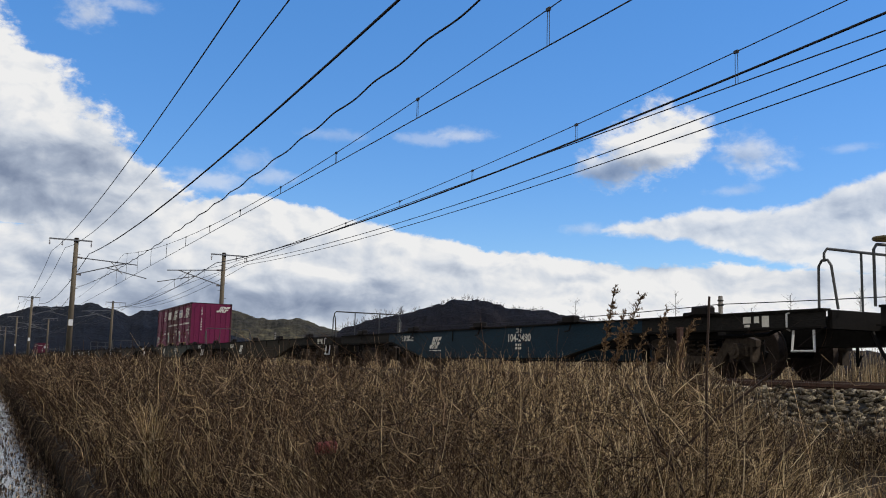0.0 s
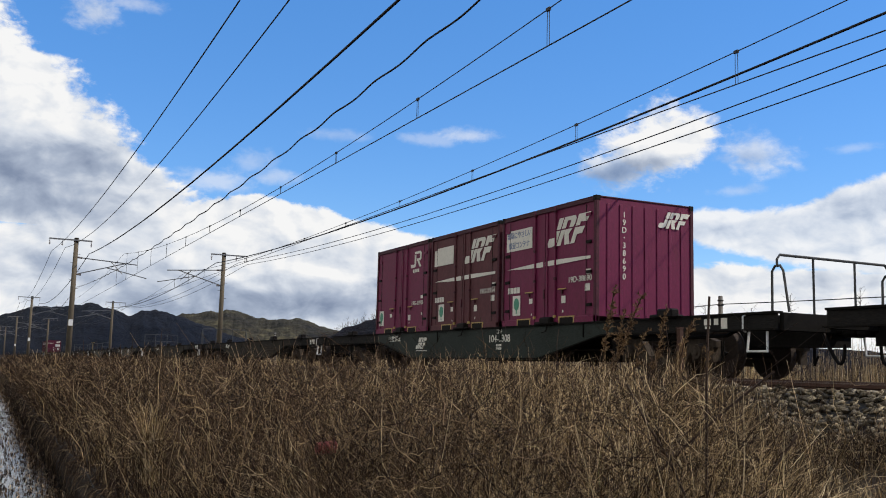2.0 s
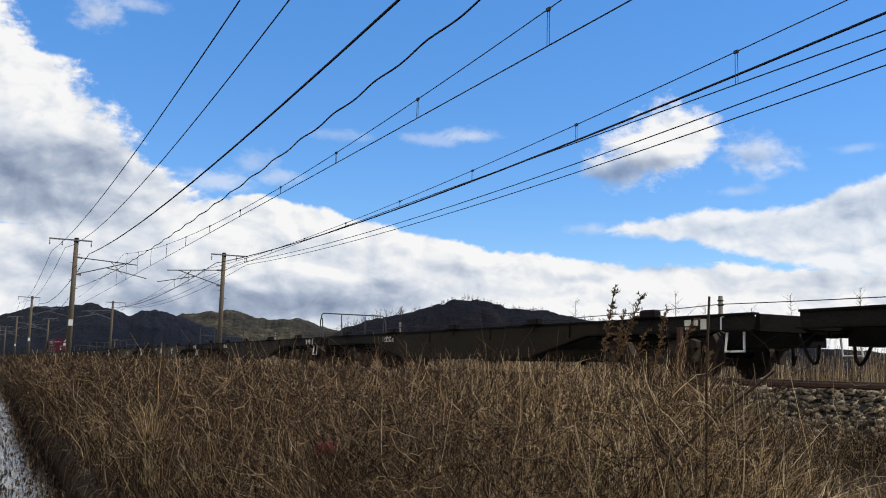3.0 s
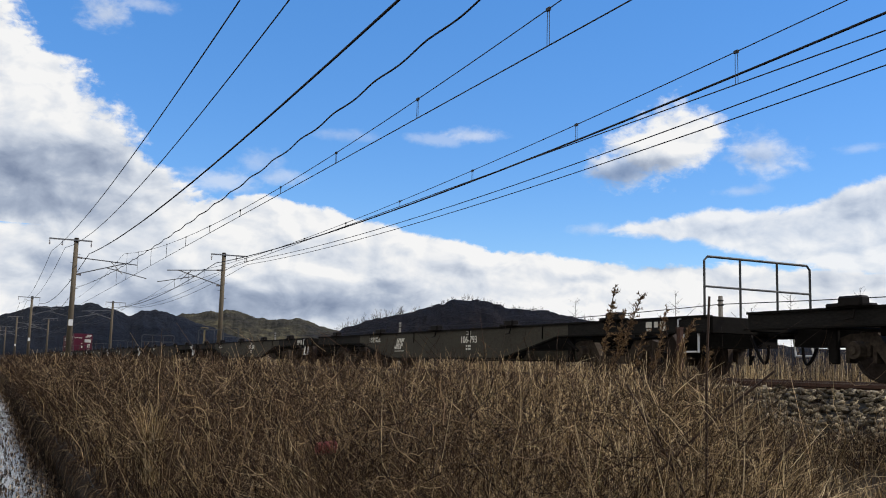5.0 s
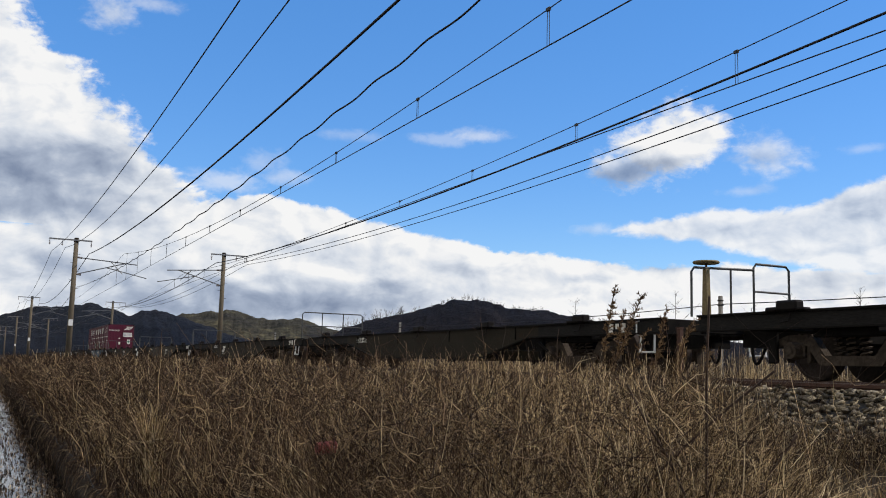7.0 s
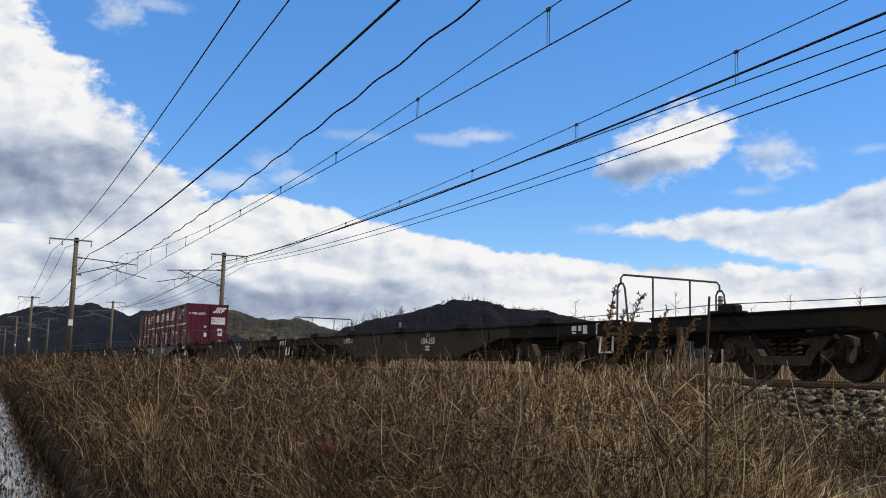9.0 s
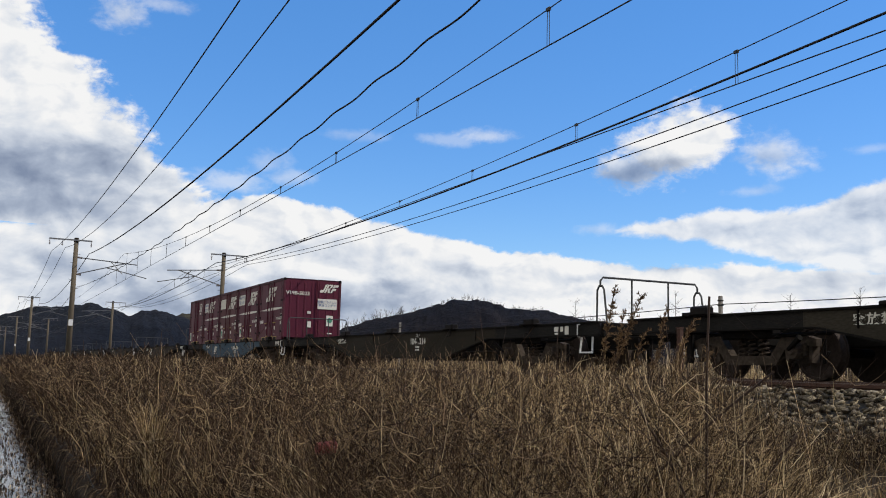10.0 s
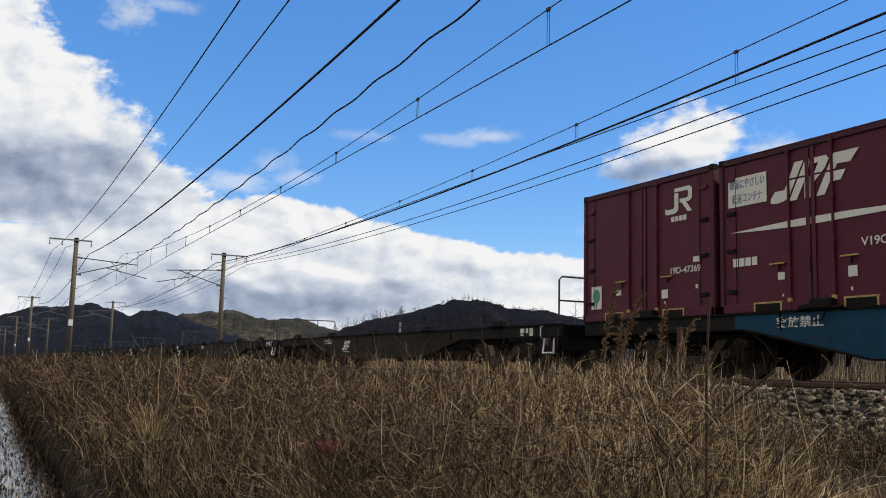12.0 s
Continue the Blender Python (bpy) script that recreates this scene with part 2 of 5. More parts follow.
# ---- distance: hills and clouds ----
def hill(name, ridge, far, depth, material, label, seed):
    """A wooded ridge: ridge gives (bearing, height) in degrees; it stands far metres off and is depth metres deep."""
    az = np.array([a for a, e in ridge])
    el = np.array([e for a, e in ridge])
    n, rows = 420, 80
    verts = []
    for j in range(rows):
        s = j / (rows - 1)
        for i in range(n):
            a = az[0] + (az[-1] - az[0]) * i / (n - 1)
            r = far + depth * (s - 0.55)
            top = far * math.tan(radians(np.interp(a, az, el)))
            swell = math.sin(math.pi * min(1.0, s / 1.1)) ** 0.8 if s < 0.55 else math.sin(math.pi * min(1.0, s / 1.1)) ** 1.2
            rough = noise.fractal((a * 1.3 + seed, s * 5, seed), 1.0, 2.0, 5)
            u = radians(a) * far
            crown = noise.noise((u / 60, r / 60, seed)) + 0.7 * noise.noise((u / 22, r / 22, seed)) + 0.9 * abs(noise.noise((u / 9, r / 9, seed)))
            z = -2 + (top + 2) * swell * (1 + 0.10 * rough * (1 - s)) + far * 0.0013 * crown * swell
            verts.append((EYE.x + r * math.sin(radians(a)), EYE.y + r * math.cos(radians(a)), z))
    i = np.arange(rows - 1)[:, None] * n + np.arange(n - 1)[None, :]
    faces = np.stack([i, i + 1, i + n + 1, i + n], -1).reshape(-1, 4)
    return tagged(arrays_mesh(name, np.array(verts), faces, material), label, "hill", "hills beyond the railway", "structure")


def forest(name, a, b, c, scale):
    m, nt, bs = shader(name)
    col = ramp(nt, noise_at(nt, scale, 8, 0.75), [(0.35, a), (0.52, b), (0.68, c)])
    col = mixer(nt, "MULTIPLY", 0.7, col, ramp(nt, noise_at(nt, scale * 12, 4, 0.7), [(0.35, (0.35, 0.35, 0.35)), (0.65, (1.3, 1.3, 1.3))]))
    nt.links.new(col, bs.inputs["Base Color"])
    bs.inputs["Roughness"].default_value = 1.0
    bs.inputs["Specular IOR Level"].default_value = 0.1
    bp = nt.nodes.new("ShaderNodeBump")
    bp.inputs["Strength"].default_value, bp.inputs["Distance"].default_value = 1.0, 6.0
    nt.links.new(noise_at(nt, scale * 8, 6, 0.8), bp.inputs["Height"])
    nt.links.new(bp.outputs[0], bs.inputs["Normal"])
    return m


# wood colours hold the shade on far and near hills, sun patches on mid
WOOD_FAR = forest("cloud_shaded_blue_woods", (0.004, 0.006, 0.011), (0.007, 0.009, 0.014), (0.012, 0.013, 0.018), 0.004)
WOOD_MID = forest("sun_patched_woods", (0.014, 0.014, 0.016), (0.050, 0.044, 0.028), (0.20, 0.165, 0.085), 0.005)
WOOD_NEAR = forest("shaded_brown_woods", (0.005, 0.0045, 0.006), (0.010, 0.008, 0.009), (0.020, 0.015, 0.013), 0.012)
hill("hill", [(-12.0, 1.4), (-6.0, 1.2), (-0.57, 1.56), (0.51, 2.17), (2.2, 2.76), (3.67, 2.83), (5.16, 3.09), (6.1, 2.84), (7.37, 2.47), (7.99, 2.66), (8.77, 2.86), (10.22, 2.58), (13, 1.6), (16, 0.9)], 1500, 700, WOOD_FAR, "dark blue wooded hill, cloud shade put into its colour", 3.1)
hill("hill", [(5.0, 0.8), (7.43, 1.55), (8.8, 2.26), (9.9, 2.64), (11.18, 2.82), (12.81, 3.06), (14.16, 2.8), (15.51, 2.58), (16.86, 2.69), (18.23, 2.39), (19.44, 2.08), (20.32, 1.63), (22.0, 0.6)], 2100, 800, WOOD_MID, "olive hill with bare woods, sunlit patches put into its colour", 7.7)
hill("hill", [(17.4, 0.4), (18.28, 1.23), (19.62, 2.02), (21.31, 2.69), (23.03, 3.09), (24.76, 3.48), (26.15, 3.9), (27.53, 4.17), (28.93, 3.93), (29.98, 3.54), (32.06, 3.54), (33.09, 3.25), (35.14, 3.0), (37.5, 2.6), (43, 1.9), (56, 1.2), (75, 1.0)], 650, 330, WOOD_NEAR, "dark brown hill with bare winter trees, shade put into its colour", 11.9)

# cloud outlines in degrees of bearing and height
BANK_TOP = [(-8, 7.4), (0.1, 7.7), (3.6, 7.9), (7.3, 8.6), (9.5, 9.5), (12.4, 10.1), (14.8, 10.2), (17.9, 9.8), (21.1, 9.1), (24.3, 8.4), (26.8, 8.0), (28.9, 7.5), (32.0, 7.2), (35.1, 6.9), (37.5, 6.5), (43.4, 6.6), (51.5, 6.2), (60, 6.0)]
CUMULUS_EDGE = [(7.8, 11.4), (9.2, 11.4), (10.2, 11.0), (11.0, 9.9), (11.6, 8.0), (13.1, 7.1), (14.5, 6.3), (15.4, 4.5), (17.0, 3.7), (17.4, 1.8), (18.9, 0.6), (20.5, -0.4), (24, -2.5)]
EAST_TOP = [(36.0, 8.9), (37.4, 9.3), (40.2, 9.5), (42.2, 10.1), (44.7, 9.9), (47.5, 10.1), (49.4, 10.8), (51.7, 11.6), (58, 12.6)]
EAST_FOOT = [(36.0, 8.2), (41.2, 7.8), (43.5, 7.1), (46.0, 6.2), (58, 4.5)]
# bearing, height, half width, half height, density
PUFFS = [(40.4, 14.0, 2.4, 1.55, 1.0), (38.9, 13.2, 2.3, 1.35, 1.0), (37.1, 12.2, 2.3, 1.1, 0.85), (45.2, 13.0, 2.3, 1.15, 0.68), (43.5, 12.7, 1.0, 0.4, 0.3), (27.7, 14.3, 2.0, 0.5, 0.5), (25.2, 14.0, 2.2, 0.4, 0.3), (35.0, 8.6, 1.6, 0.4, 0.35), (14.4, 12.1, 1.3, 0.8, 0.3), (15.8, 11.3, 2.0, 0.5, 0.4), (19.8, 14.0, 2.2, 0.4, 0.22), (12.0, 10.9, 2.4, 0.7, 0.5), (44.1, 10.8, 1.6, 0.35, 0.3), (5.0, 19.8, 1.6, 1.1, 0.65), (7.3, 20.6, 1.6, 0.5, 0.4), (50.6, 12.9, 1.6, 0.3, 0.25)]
# shade painted on undersides and flanks; the last value is its darkness
CLOUD_SHADE = [(0.5, 10.6, 7.0, 2.3, 0.72), (5.0, 11.6, 3.0, 1.4, 0.30), (2.5, 8.4, 7.0, 0.9, 0.50), (7.6, 9.4, 2.0, 0.5, 0.3), (13.0, 3.4, 11.0, 1.9, 0.72), (4.0, 5.6, 6.5, 1.4, 0.40), (22.5, 4.2, 5.5, 1.1, 0.38), (19.0, 6.9, 7.0, 0.8, 0.22), (27.0, 6.0, 4.0, 0.6, 0.25), (36.6, 11.8, 2.4, 1.0, 0.85), (38.9, 12.4, 2.2, 0.6, 0.45), (45.2, 12.7, 2.4, 1.1, 0.42), (50.5, 9.6, 3.2, 1.2, 0.45), (38.9, 6.35, 1.9, 0.32, 0.55), (34.6, 5.6, 1.5, 0.3, 0.36), (43.5, 8.5, 6.0, 0.8, 0.36), (48.1, 5.4, 5.0, 0.9, 0.30), (50.5, 7.4, 2.0, 0.5, 0.22), (5.0, 19.4, 1.7, 0.9, 0.2)]


def cloud_material():
    m = bpy.data.materials.new("self_lit_cloud")
    m.use_nodes = True
    m.cycles.emission_sampling = "NONE"
    nt = m.node_tree
    nt.nodes.clear()
    N, Lk = nt.nodes.new, nt.links.new
    out = N("ShaderNodeOutputMaterial")
    mix, clear, glow = N("ShaderNodeMixShader"), N("ShaderNodeBsdfTransparent"), N("ShaderNodeEmission")

    def attr(name):
        a = N("ShaderNodeAttribute")
        a.attribute_name = name
        return a

    def math2(op, a, b):
        n = N("ShaderNodeMath")
        n.operation = op
        for s, v in zip(n.inputs, (a, b)):
            if hasattr(v, "links"):
                Lk(v, s)
            else:
                s.default_value = v
        return n.outputs[0]

    def fbm(scale, shift, detail=9, rough=0.58):
        mp = N("ShaderNodeMapping")
        mp.inputs["Location"].default_value = shift
        Lk(attr("bearing").outputs["Vector"], mp.inputs[0])
        n = N("ShaderNodeTexNoise")
        n.inputs["Scale"].default_value, n.inputs["Detail"].default_value, n.inputs["Roughness"].default_value = scale, detail, rough
        n.inputs["Distortion"].default_value = 0.3
        Lk(mp.outputs[0], n.inputs["Vector"])
        return n.outputs["Fac"]

    cover, thick, ragged, soft = (attr(k).outputs["Fac"] for k in ("cover", "thick", "ragged", "soft"))
    # lumps and their neighbours towards the sun: where the cloud thins that way it is bright
    f1, f2 = fbm(0.36, (0, 0, 0), 8, 0.54), fbm(0.36, (0.55, 0.75, 0), 4, 0.50)
    fine = fbm(1.25, (3, 7, 0), 7, 0.62)
    lumps = math2("ADD", math2("MULTIPLY", math2("SUBTRACT", f1, 0.5), 2.0), math2("MULTIPLY", math2("SUBTRACT", fine, 0.5), 1.2))
    dens = math2("ADD", cover, math2("MULTIPLY", lumps, ragged))
    ss = N("ShaderNodeMapRange")
    ss.interpolation_type = "SMOOTHSTEP"
    ss.inputs["From Min"].default_value = 0.0
    Lk(soft, ss.inputs["From Max"])
    Lk(dens, ss.inputs["Value"])
    relief = math2("MULTIPLY", math2("SUBTRACT", f1, f2), 1.15)
    lit = math2("ADD", math2("SUBTRACT", 0.93, thick), relief)
    lit = math2("ADD", lit, math2("MULTIPLY", math2("SUBTRACT", fine, 0.5), 0.10))
    # sunlit white and shaded grey are painted into the glow's colour
    col = ramp(nt, lit, [(0.0, (0.24, 0.30, 0.43)), (0.35, (0.43, 0.50, 0.63)), (0.68, (0.74, 0.79, 0.87)), (0.95, (1.0, 1.0, 1.0))])
    Lk(col, glow.inputs["Color"])
    glow.inputs["Strength"].default_value = 0.98
    Lk(math2("MULTIPLY", ss.outputs[0], attr("solid").outputs["Fac"]), mix.inputs[0])
    Lk(clear.outputs[0], mix.inputs[1])
    Lk(glow.outputs[0], mix.inputs[2])
    Lk(mix.outputs[0], out.inputs["Surface"])
    return m


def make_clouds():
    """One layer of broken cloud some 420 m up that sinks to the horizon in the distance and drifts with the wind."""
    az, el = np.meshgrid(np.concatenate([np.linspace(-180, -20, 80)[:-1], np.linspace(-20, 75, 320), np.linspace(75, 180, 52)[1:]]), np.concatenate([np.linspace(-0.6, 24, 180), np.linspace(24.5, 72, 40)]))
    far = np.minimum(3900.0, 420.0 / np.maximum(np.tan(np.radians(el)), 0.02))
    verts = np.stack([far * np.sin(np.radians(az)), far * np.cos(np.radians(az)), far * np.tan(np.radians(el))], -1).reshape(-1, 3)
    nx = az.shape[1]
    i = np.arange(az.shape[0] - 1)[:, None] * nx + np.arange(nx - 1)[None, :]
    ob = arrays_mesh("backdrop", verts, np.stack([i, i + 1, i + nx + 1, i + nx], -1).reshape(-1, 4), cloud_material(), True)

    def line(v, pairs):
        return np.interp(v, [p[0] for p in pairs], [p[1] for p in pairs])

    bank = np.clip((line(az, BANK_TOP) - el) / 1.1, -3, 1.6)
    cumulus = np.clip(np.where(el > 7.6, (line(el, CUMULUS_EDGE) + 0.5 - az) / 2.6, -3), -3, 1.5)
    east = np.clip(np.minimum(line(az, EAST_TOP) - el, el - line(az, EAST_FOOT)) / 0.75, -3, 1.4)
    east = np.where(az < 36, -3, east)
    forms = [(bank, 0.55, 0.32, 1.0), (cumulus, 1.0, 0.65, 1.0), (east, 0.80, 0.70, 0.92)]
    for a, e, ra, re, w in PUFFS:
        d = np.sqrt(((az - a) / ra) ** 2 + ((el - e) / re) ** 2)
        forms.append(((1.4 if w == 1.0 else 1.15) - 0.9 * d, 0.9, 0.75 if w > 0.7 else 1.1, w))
    # unseen cloud outside the view, added to whiten the fill light; clear higher up
    unseen = (az < -6) | (az > 57) | (el > 24)
    forms.append((np.where(unseen, -0.05 - np.clip((el - 22) / 8.0, 0, 1), -3), 0.9, 0.45, 1.0))
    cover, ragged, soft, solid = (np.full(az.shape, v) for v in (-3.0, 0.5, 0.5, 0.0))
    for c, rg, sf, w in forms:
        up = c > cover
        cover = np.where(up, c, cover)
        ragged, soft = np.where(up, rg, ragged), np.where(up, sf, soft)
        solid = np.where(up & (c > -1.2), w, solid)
    # painted cloud shade, later taken off the brightness
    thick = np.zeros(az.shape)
    for a, e, ra, re, w in CLOUD_SHADE:
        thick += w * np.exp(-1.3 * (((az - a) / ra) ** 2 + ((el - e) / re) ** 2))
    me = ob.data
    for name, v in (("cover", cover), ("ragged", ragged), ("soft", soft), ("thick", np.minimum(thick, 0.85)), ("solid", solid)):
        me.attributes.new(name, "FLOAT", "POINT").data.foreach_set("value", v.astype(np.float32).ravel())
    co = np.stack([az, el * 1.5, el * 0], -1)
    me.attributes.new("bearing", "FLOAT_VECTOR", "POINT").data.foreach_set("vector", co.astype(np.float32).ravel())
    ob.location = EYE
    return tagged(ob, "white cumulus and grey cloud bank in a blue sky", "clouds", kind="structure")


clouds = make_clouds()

# ---- the two tracks ----
TRACKS = (-4.0, 0.0)


def make_track(x):
    t = empty("track", pose(x, 0, 0), "ballasted railway track with rusty rails on concrete sleepers", "track", "railway tracks")
    t["kind"] = "structure"
    web = [(-0.064, -0.153), (0.064, -0.153), (0.064, -0.142), (0.012, -0.125), (0.010, -0.045), (0.033, -0.035), (0.033, -0.004), (-0.033, -0.004), (-0.033, -0.035), (-0.010, -0.045), (-0.012, -0.125), (-0.064, -0.142)]
    for side in (-0.5665, 0.5665):
        bm = bmesh.new()
        a = [bm.verts.new((side + u, -40, z)) for u, z in web]
        b = [bm.verts.new((side + u, 600, z)) for u, z in web]
        for k in range(len(web)):
            bm.faces.new((a[k], b[k], b[(k + 1) % len(web)], a[(k + 1) % len(web)]))
        rail = part("rail", bm, RAIL_STEEL, t)
        part("railhead", boxed(side - 0.026, side + 0.026, -40, 600, -0.005, 0.0), RAIL_TOP, rail, "polished running surface")
    s0 = None
    for k in range(70):
        y = -4 + 0.6 * k
        if s0 is None:
            s0 = part("sleeper", boxed(-1.0, 1.0, -0.12, 0.12, -0.34, -0.165, bevel=0.02), SLEEPER, t)
            s0.location = (0, y, 0)
        else:
            again(s0, t, pose(0, y, 0))
    return t


for x in TRACKS:
    make_track(x)


def make_ballast():
    bm = bmesh.new()
    prof = [(-6.75, -0.80), (-5.95, -0.34), (-5.40, -0.09), (-4.72, -0.11), (-4.3, -0.19), (-2.0, -0.20), (1.6, -0.19), (2.4, -0.45), (2.8, -0.7)]
    ys = [-40 + 2.0 * k for k in range(50)] + [60 + 12.0 * k for k in range(46)]
    rows = [[bm.verts.new((x, y, z + 0.02 * noise.noise((x, y, 0)))) for x, z in prof] for y in ys]
    for r0, r1 in zip(rows, rows[1:]):
        for k in range(len(prof) - 1):
            bm.faces.new((r0[k], r0[k + 1], r1[k + 1], r1[k]))
    ob = link_mesh("ballast_bed", bm, GRAVEL, True)
    return tagged(ob, "grey crushed-stone ballast shoulder beside the track", "ballast", kind="structure"), prof


ballast, BALLAST_PROFILE = make_ballast()


# ---- poles and wires ----
def make_pole(x, y, side, h=7.75):
    """A concrete mast beside the track; side is +1 where the track lies towards +x."""
    g = float(ground_z(x)) - 0.1
    p = empty("catenary_pole", pose(x, y, g), "round concrete catenary mast with steel crossarm and insulators", "pole", "catenary poles along the tracks")
    top = h - g
    part("mast", rod(bmesh.new(), (0, 0, 0), (0, 0, top), 0.19, 0.135, 14), CONCRETE, p, smooth=True)
    part("mast_cap", rod(bmesh.new(), (0, 0, top), (0, 0, top + 0.06), 0.15, 0.11, 12), STEEL_DARK, p)
    reach = (-1.65 * side, 0.95 * side)
    arm = part("crossarm", boxed(min(reach), max(reach), -0.20, -0.13, top - 0.16, top - 0.07), GALVANISED, p)
    part("arm_band", rod(bmesh.new(), (0, 0, top - 0.2), (0, 0, top - 0.04), 0.155, 0.153, 12), STEEL_DARK, p)
    for u in (-1.6 * side, -0.85 * side, 0.9 * side):
        bm = bmesh.new()
        rod(bm, (u, -0.165, top - 0.16), (u, -0.165, top - 0.52), 0.015, sides=6)
        for k in range(3):
            rod(bm, (u, -0.165, top - 0.26 - 0.09 * k), (u, -0.165, top - 0.30 - 0.09 * k), 0.03, 0.065, 10)
        part("insulator", bm, PORCELAIN, p, "brown porcelain suspension insulator")
    # hinged cantilever that carries the overhead line
    span = 3.1 * side
    z1, z2 = 6.55 - g, 5.65 - g
    part("cantilever_tube", pipe(bmesh.new(), [(0.1 * side, 0, z1), (span * 1.25, 0, z1 - 0.25)], 0.035), GALVANISED, p)
    part("cantilever_stay", pipe(bmesh.new(), [(0.1 * side, 0, z2 - 0.2), (span * 1.0, 0, z1 - 0.2)], 0.035), GALVANISED, p)
    part("registration_arm", pipe(bmesh.new(), [(span * 0.62, 0, z1 - 0.55), (span * 1.45, 0, z2 - 0.2)], 0.03), GALVANISED, p)
    part("drop_bracket", pipe(bmesh.new(), [(span * 0.7, 0, z1 - 0.12), (span * 0.95, 0, z2)], 0.025), GALVANISED, p)
    for zz in (z1, z2 - 0.2):
        part("rod_insulator", rod(bmesh.new(), (0.1 * side, 0, zz), (0.42 * side, 0, zz - 0.02), 0.06, 0.06, 10), PORCELAIN, p)
    for k in range(5):
        q = part("step_bolt", rod(bmesh.new(), (0.12, 0, 0), (0.30, 0, 0), 0.014, sides=6), GALVANISED, p)
        q.location = (0, 0.0, top - 1.0 - 0.55 * k)
        q.rotation_euler[2] = radians(180 * (k % 2))
    if side > 0:
        part("mast_plate", boxed(-0.13, 0.13, -0.24, -0.215, 3.0, 3.4), STEP_WHITE, p, "small white plate on the mast")
    return p


LEFT_X, RIGHT_X = -7.1, 2.9
for y in (0.0, 64.0, 129.0, 193.0, 257.0, 321.0, 385.0):
    make_pole(LEFT_X - 2.2 * max(0.0, (y - 193) / 64) ** 1.3, y if y else -3.0, 1)
    make_pole(RIGHT_X - 4.4 * max(0.0, (y - 129) / 64) ** 1.3, y + 2 if y else -3.0, -1)


def wire(name, x, z_of, r, material, label, y1=260.0, step=1.6, wobble=0.0):
    cu = bpy.data.curves.new(name, "CURVE")
    cu.dimensions, cu.bevel_depth, cu.bevel_resolution = "3D", r, 1
    n = int((y1 + 4) / step)
    sp = cu.splines.new("POLY")
    sp.points.add(n - 1)
    for k in range(n):
        y = -4 + k * step
        sp.points[k].co = (x + wobble * math.sin(y * 3.4), y, z_of(y) + wobble * math.cos(y * 3.4), 1)
    ob = new(name + "_shape", cu)
    me = bpy.data.meshes.new_from_object(ob)
    bpy.data.objects.remove(ob)
    me.materials.clear()
    me.materials.append(material)
    return tagged(new(name, me), label, "wire", "overhead wires")


def sagging(low, rise, mid, support=65.0, second=129.0):
    """Height along y: the first span has its low point at mid; later spans hang between masts of equal height."""
    top = low + rise * (support - mid) ** 2

    def z(y):
        if y <= support:
            return low + rise * (y - mid) ** 2
        u = ((y - support) % 64.0) / 64.0
        return top - 4 * 1.0 * u * (1 - u)
    return z


wire("power_line", -8.49, sagging(5.773, 0.00086, 27.7), 0.014, CABLE, "thin black power line on the mast crossarms")
wire("power_line", -7.69, sagging(5.694, 0.00133, 31.0), 0.014, CABLE, "thin black power line on the mast crossarms")
wire("feeder_cable", -6.2, sagging(5.812, 0.00076, 26.8), 0.026, CABLE, "thick black feeder cable above the near track")
wire("feeder_cable", 2.1, sagging(6.115, 0.00078, 33.0), 0.026, CABLE, "thick black feeder cable above the far track")
wire("power_line", 3.7, sagging(6.168, 0.00084, 32.3), 0.0145, CABLE, "thin black power line on the mast crossarms")
wire("power_line", 4.3, sagging(6.148, 0.00074, 31.8), 0.0145, CABLE, "thin black power line on the mast crossarms")
wire("twisted_cable", -6.8, sagging(3.994, 0.00071, 33.6), 0.014, CABLE, "wavy twisted black cable fixed to the masts", step=0.2, y1=140, wobble=0.016)


MESSENGERS = {-4.0: sagging(5.452, 0.00135, 29.9), 0.0: sagging(5.355, 0.00086, 36.5)}


def contact(y):
    return 5.25


for x in TRACKS:
    wire("messenger_wire", x, MESSENGERS[x], 0.010, COPPER, "thin messenger wire of the overhead line")
    wire("contact_wire", x, contact, 0.0115, COPPER, "straight copper contact wire above the track")
    for k in range(13):
        y = 7.2 + 5.1 * k
        top = MESSENGERS[x](y)
        bm = bmesh.new()
        pipe(bm, [(x - 0.0, y - 0.035, 5.25), (x, y - 0.03, top), (x, y + 0.03, top), (x, y + 0.035, 5.25)], 0.006, 5)
        box(bm, x - 0.02, x + 0.02, y - 0.05, y + 0.05, top - 0.03, top + 0.025)
        tagged(link_mesh("dropper", bm, COPPER), "thin wire dropper with dark clamp on the messenger", "dropper", "droppers of the overhead line")


# ---- the train ----
PITCH, LEAD = 20.74, 60.75
SPEED, SLOWING = 20.325, 0.0244


def travelled(t):
    return SPEED * t - 0.5 * SLOWING * t * t


def text_mesh(body, size, material):
    """Flat lettering in the y-z plane, read from the -x side, centred on its origin."""
    cu = bpy.data.curves.new("lettering", "FONT")
    cu.body, cu.size, cu.align_x, cu.align_y, cu.extrude = body, size, "CENTER", "CENTER", 0.002
    cu.offset = 0.012 * size
    ob = bpy.data.objects.new("lettering_shape", cu)
    me = bpy.data.meshes.new_from_object(ob)
    bpy.data.objects.remove(ob)
    me.transform(Matrix(((0, 0, -1, 0), (-1, 0, 0, 0), (0, 1, 0, 0), (0, 0, 0, 1))))
    me.materials.clear()
    me.materials.append(material)
    return me


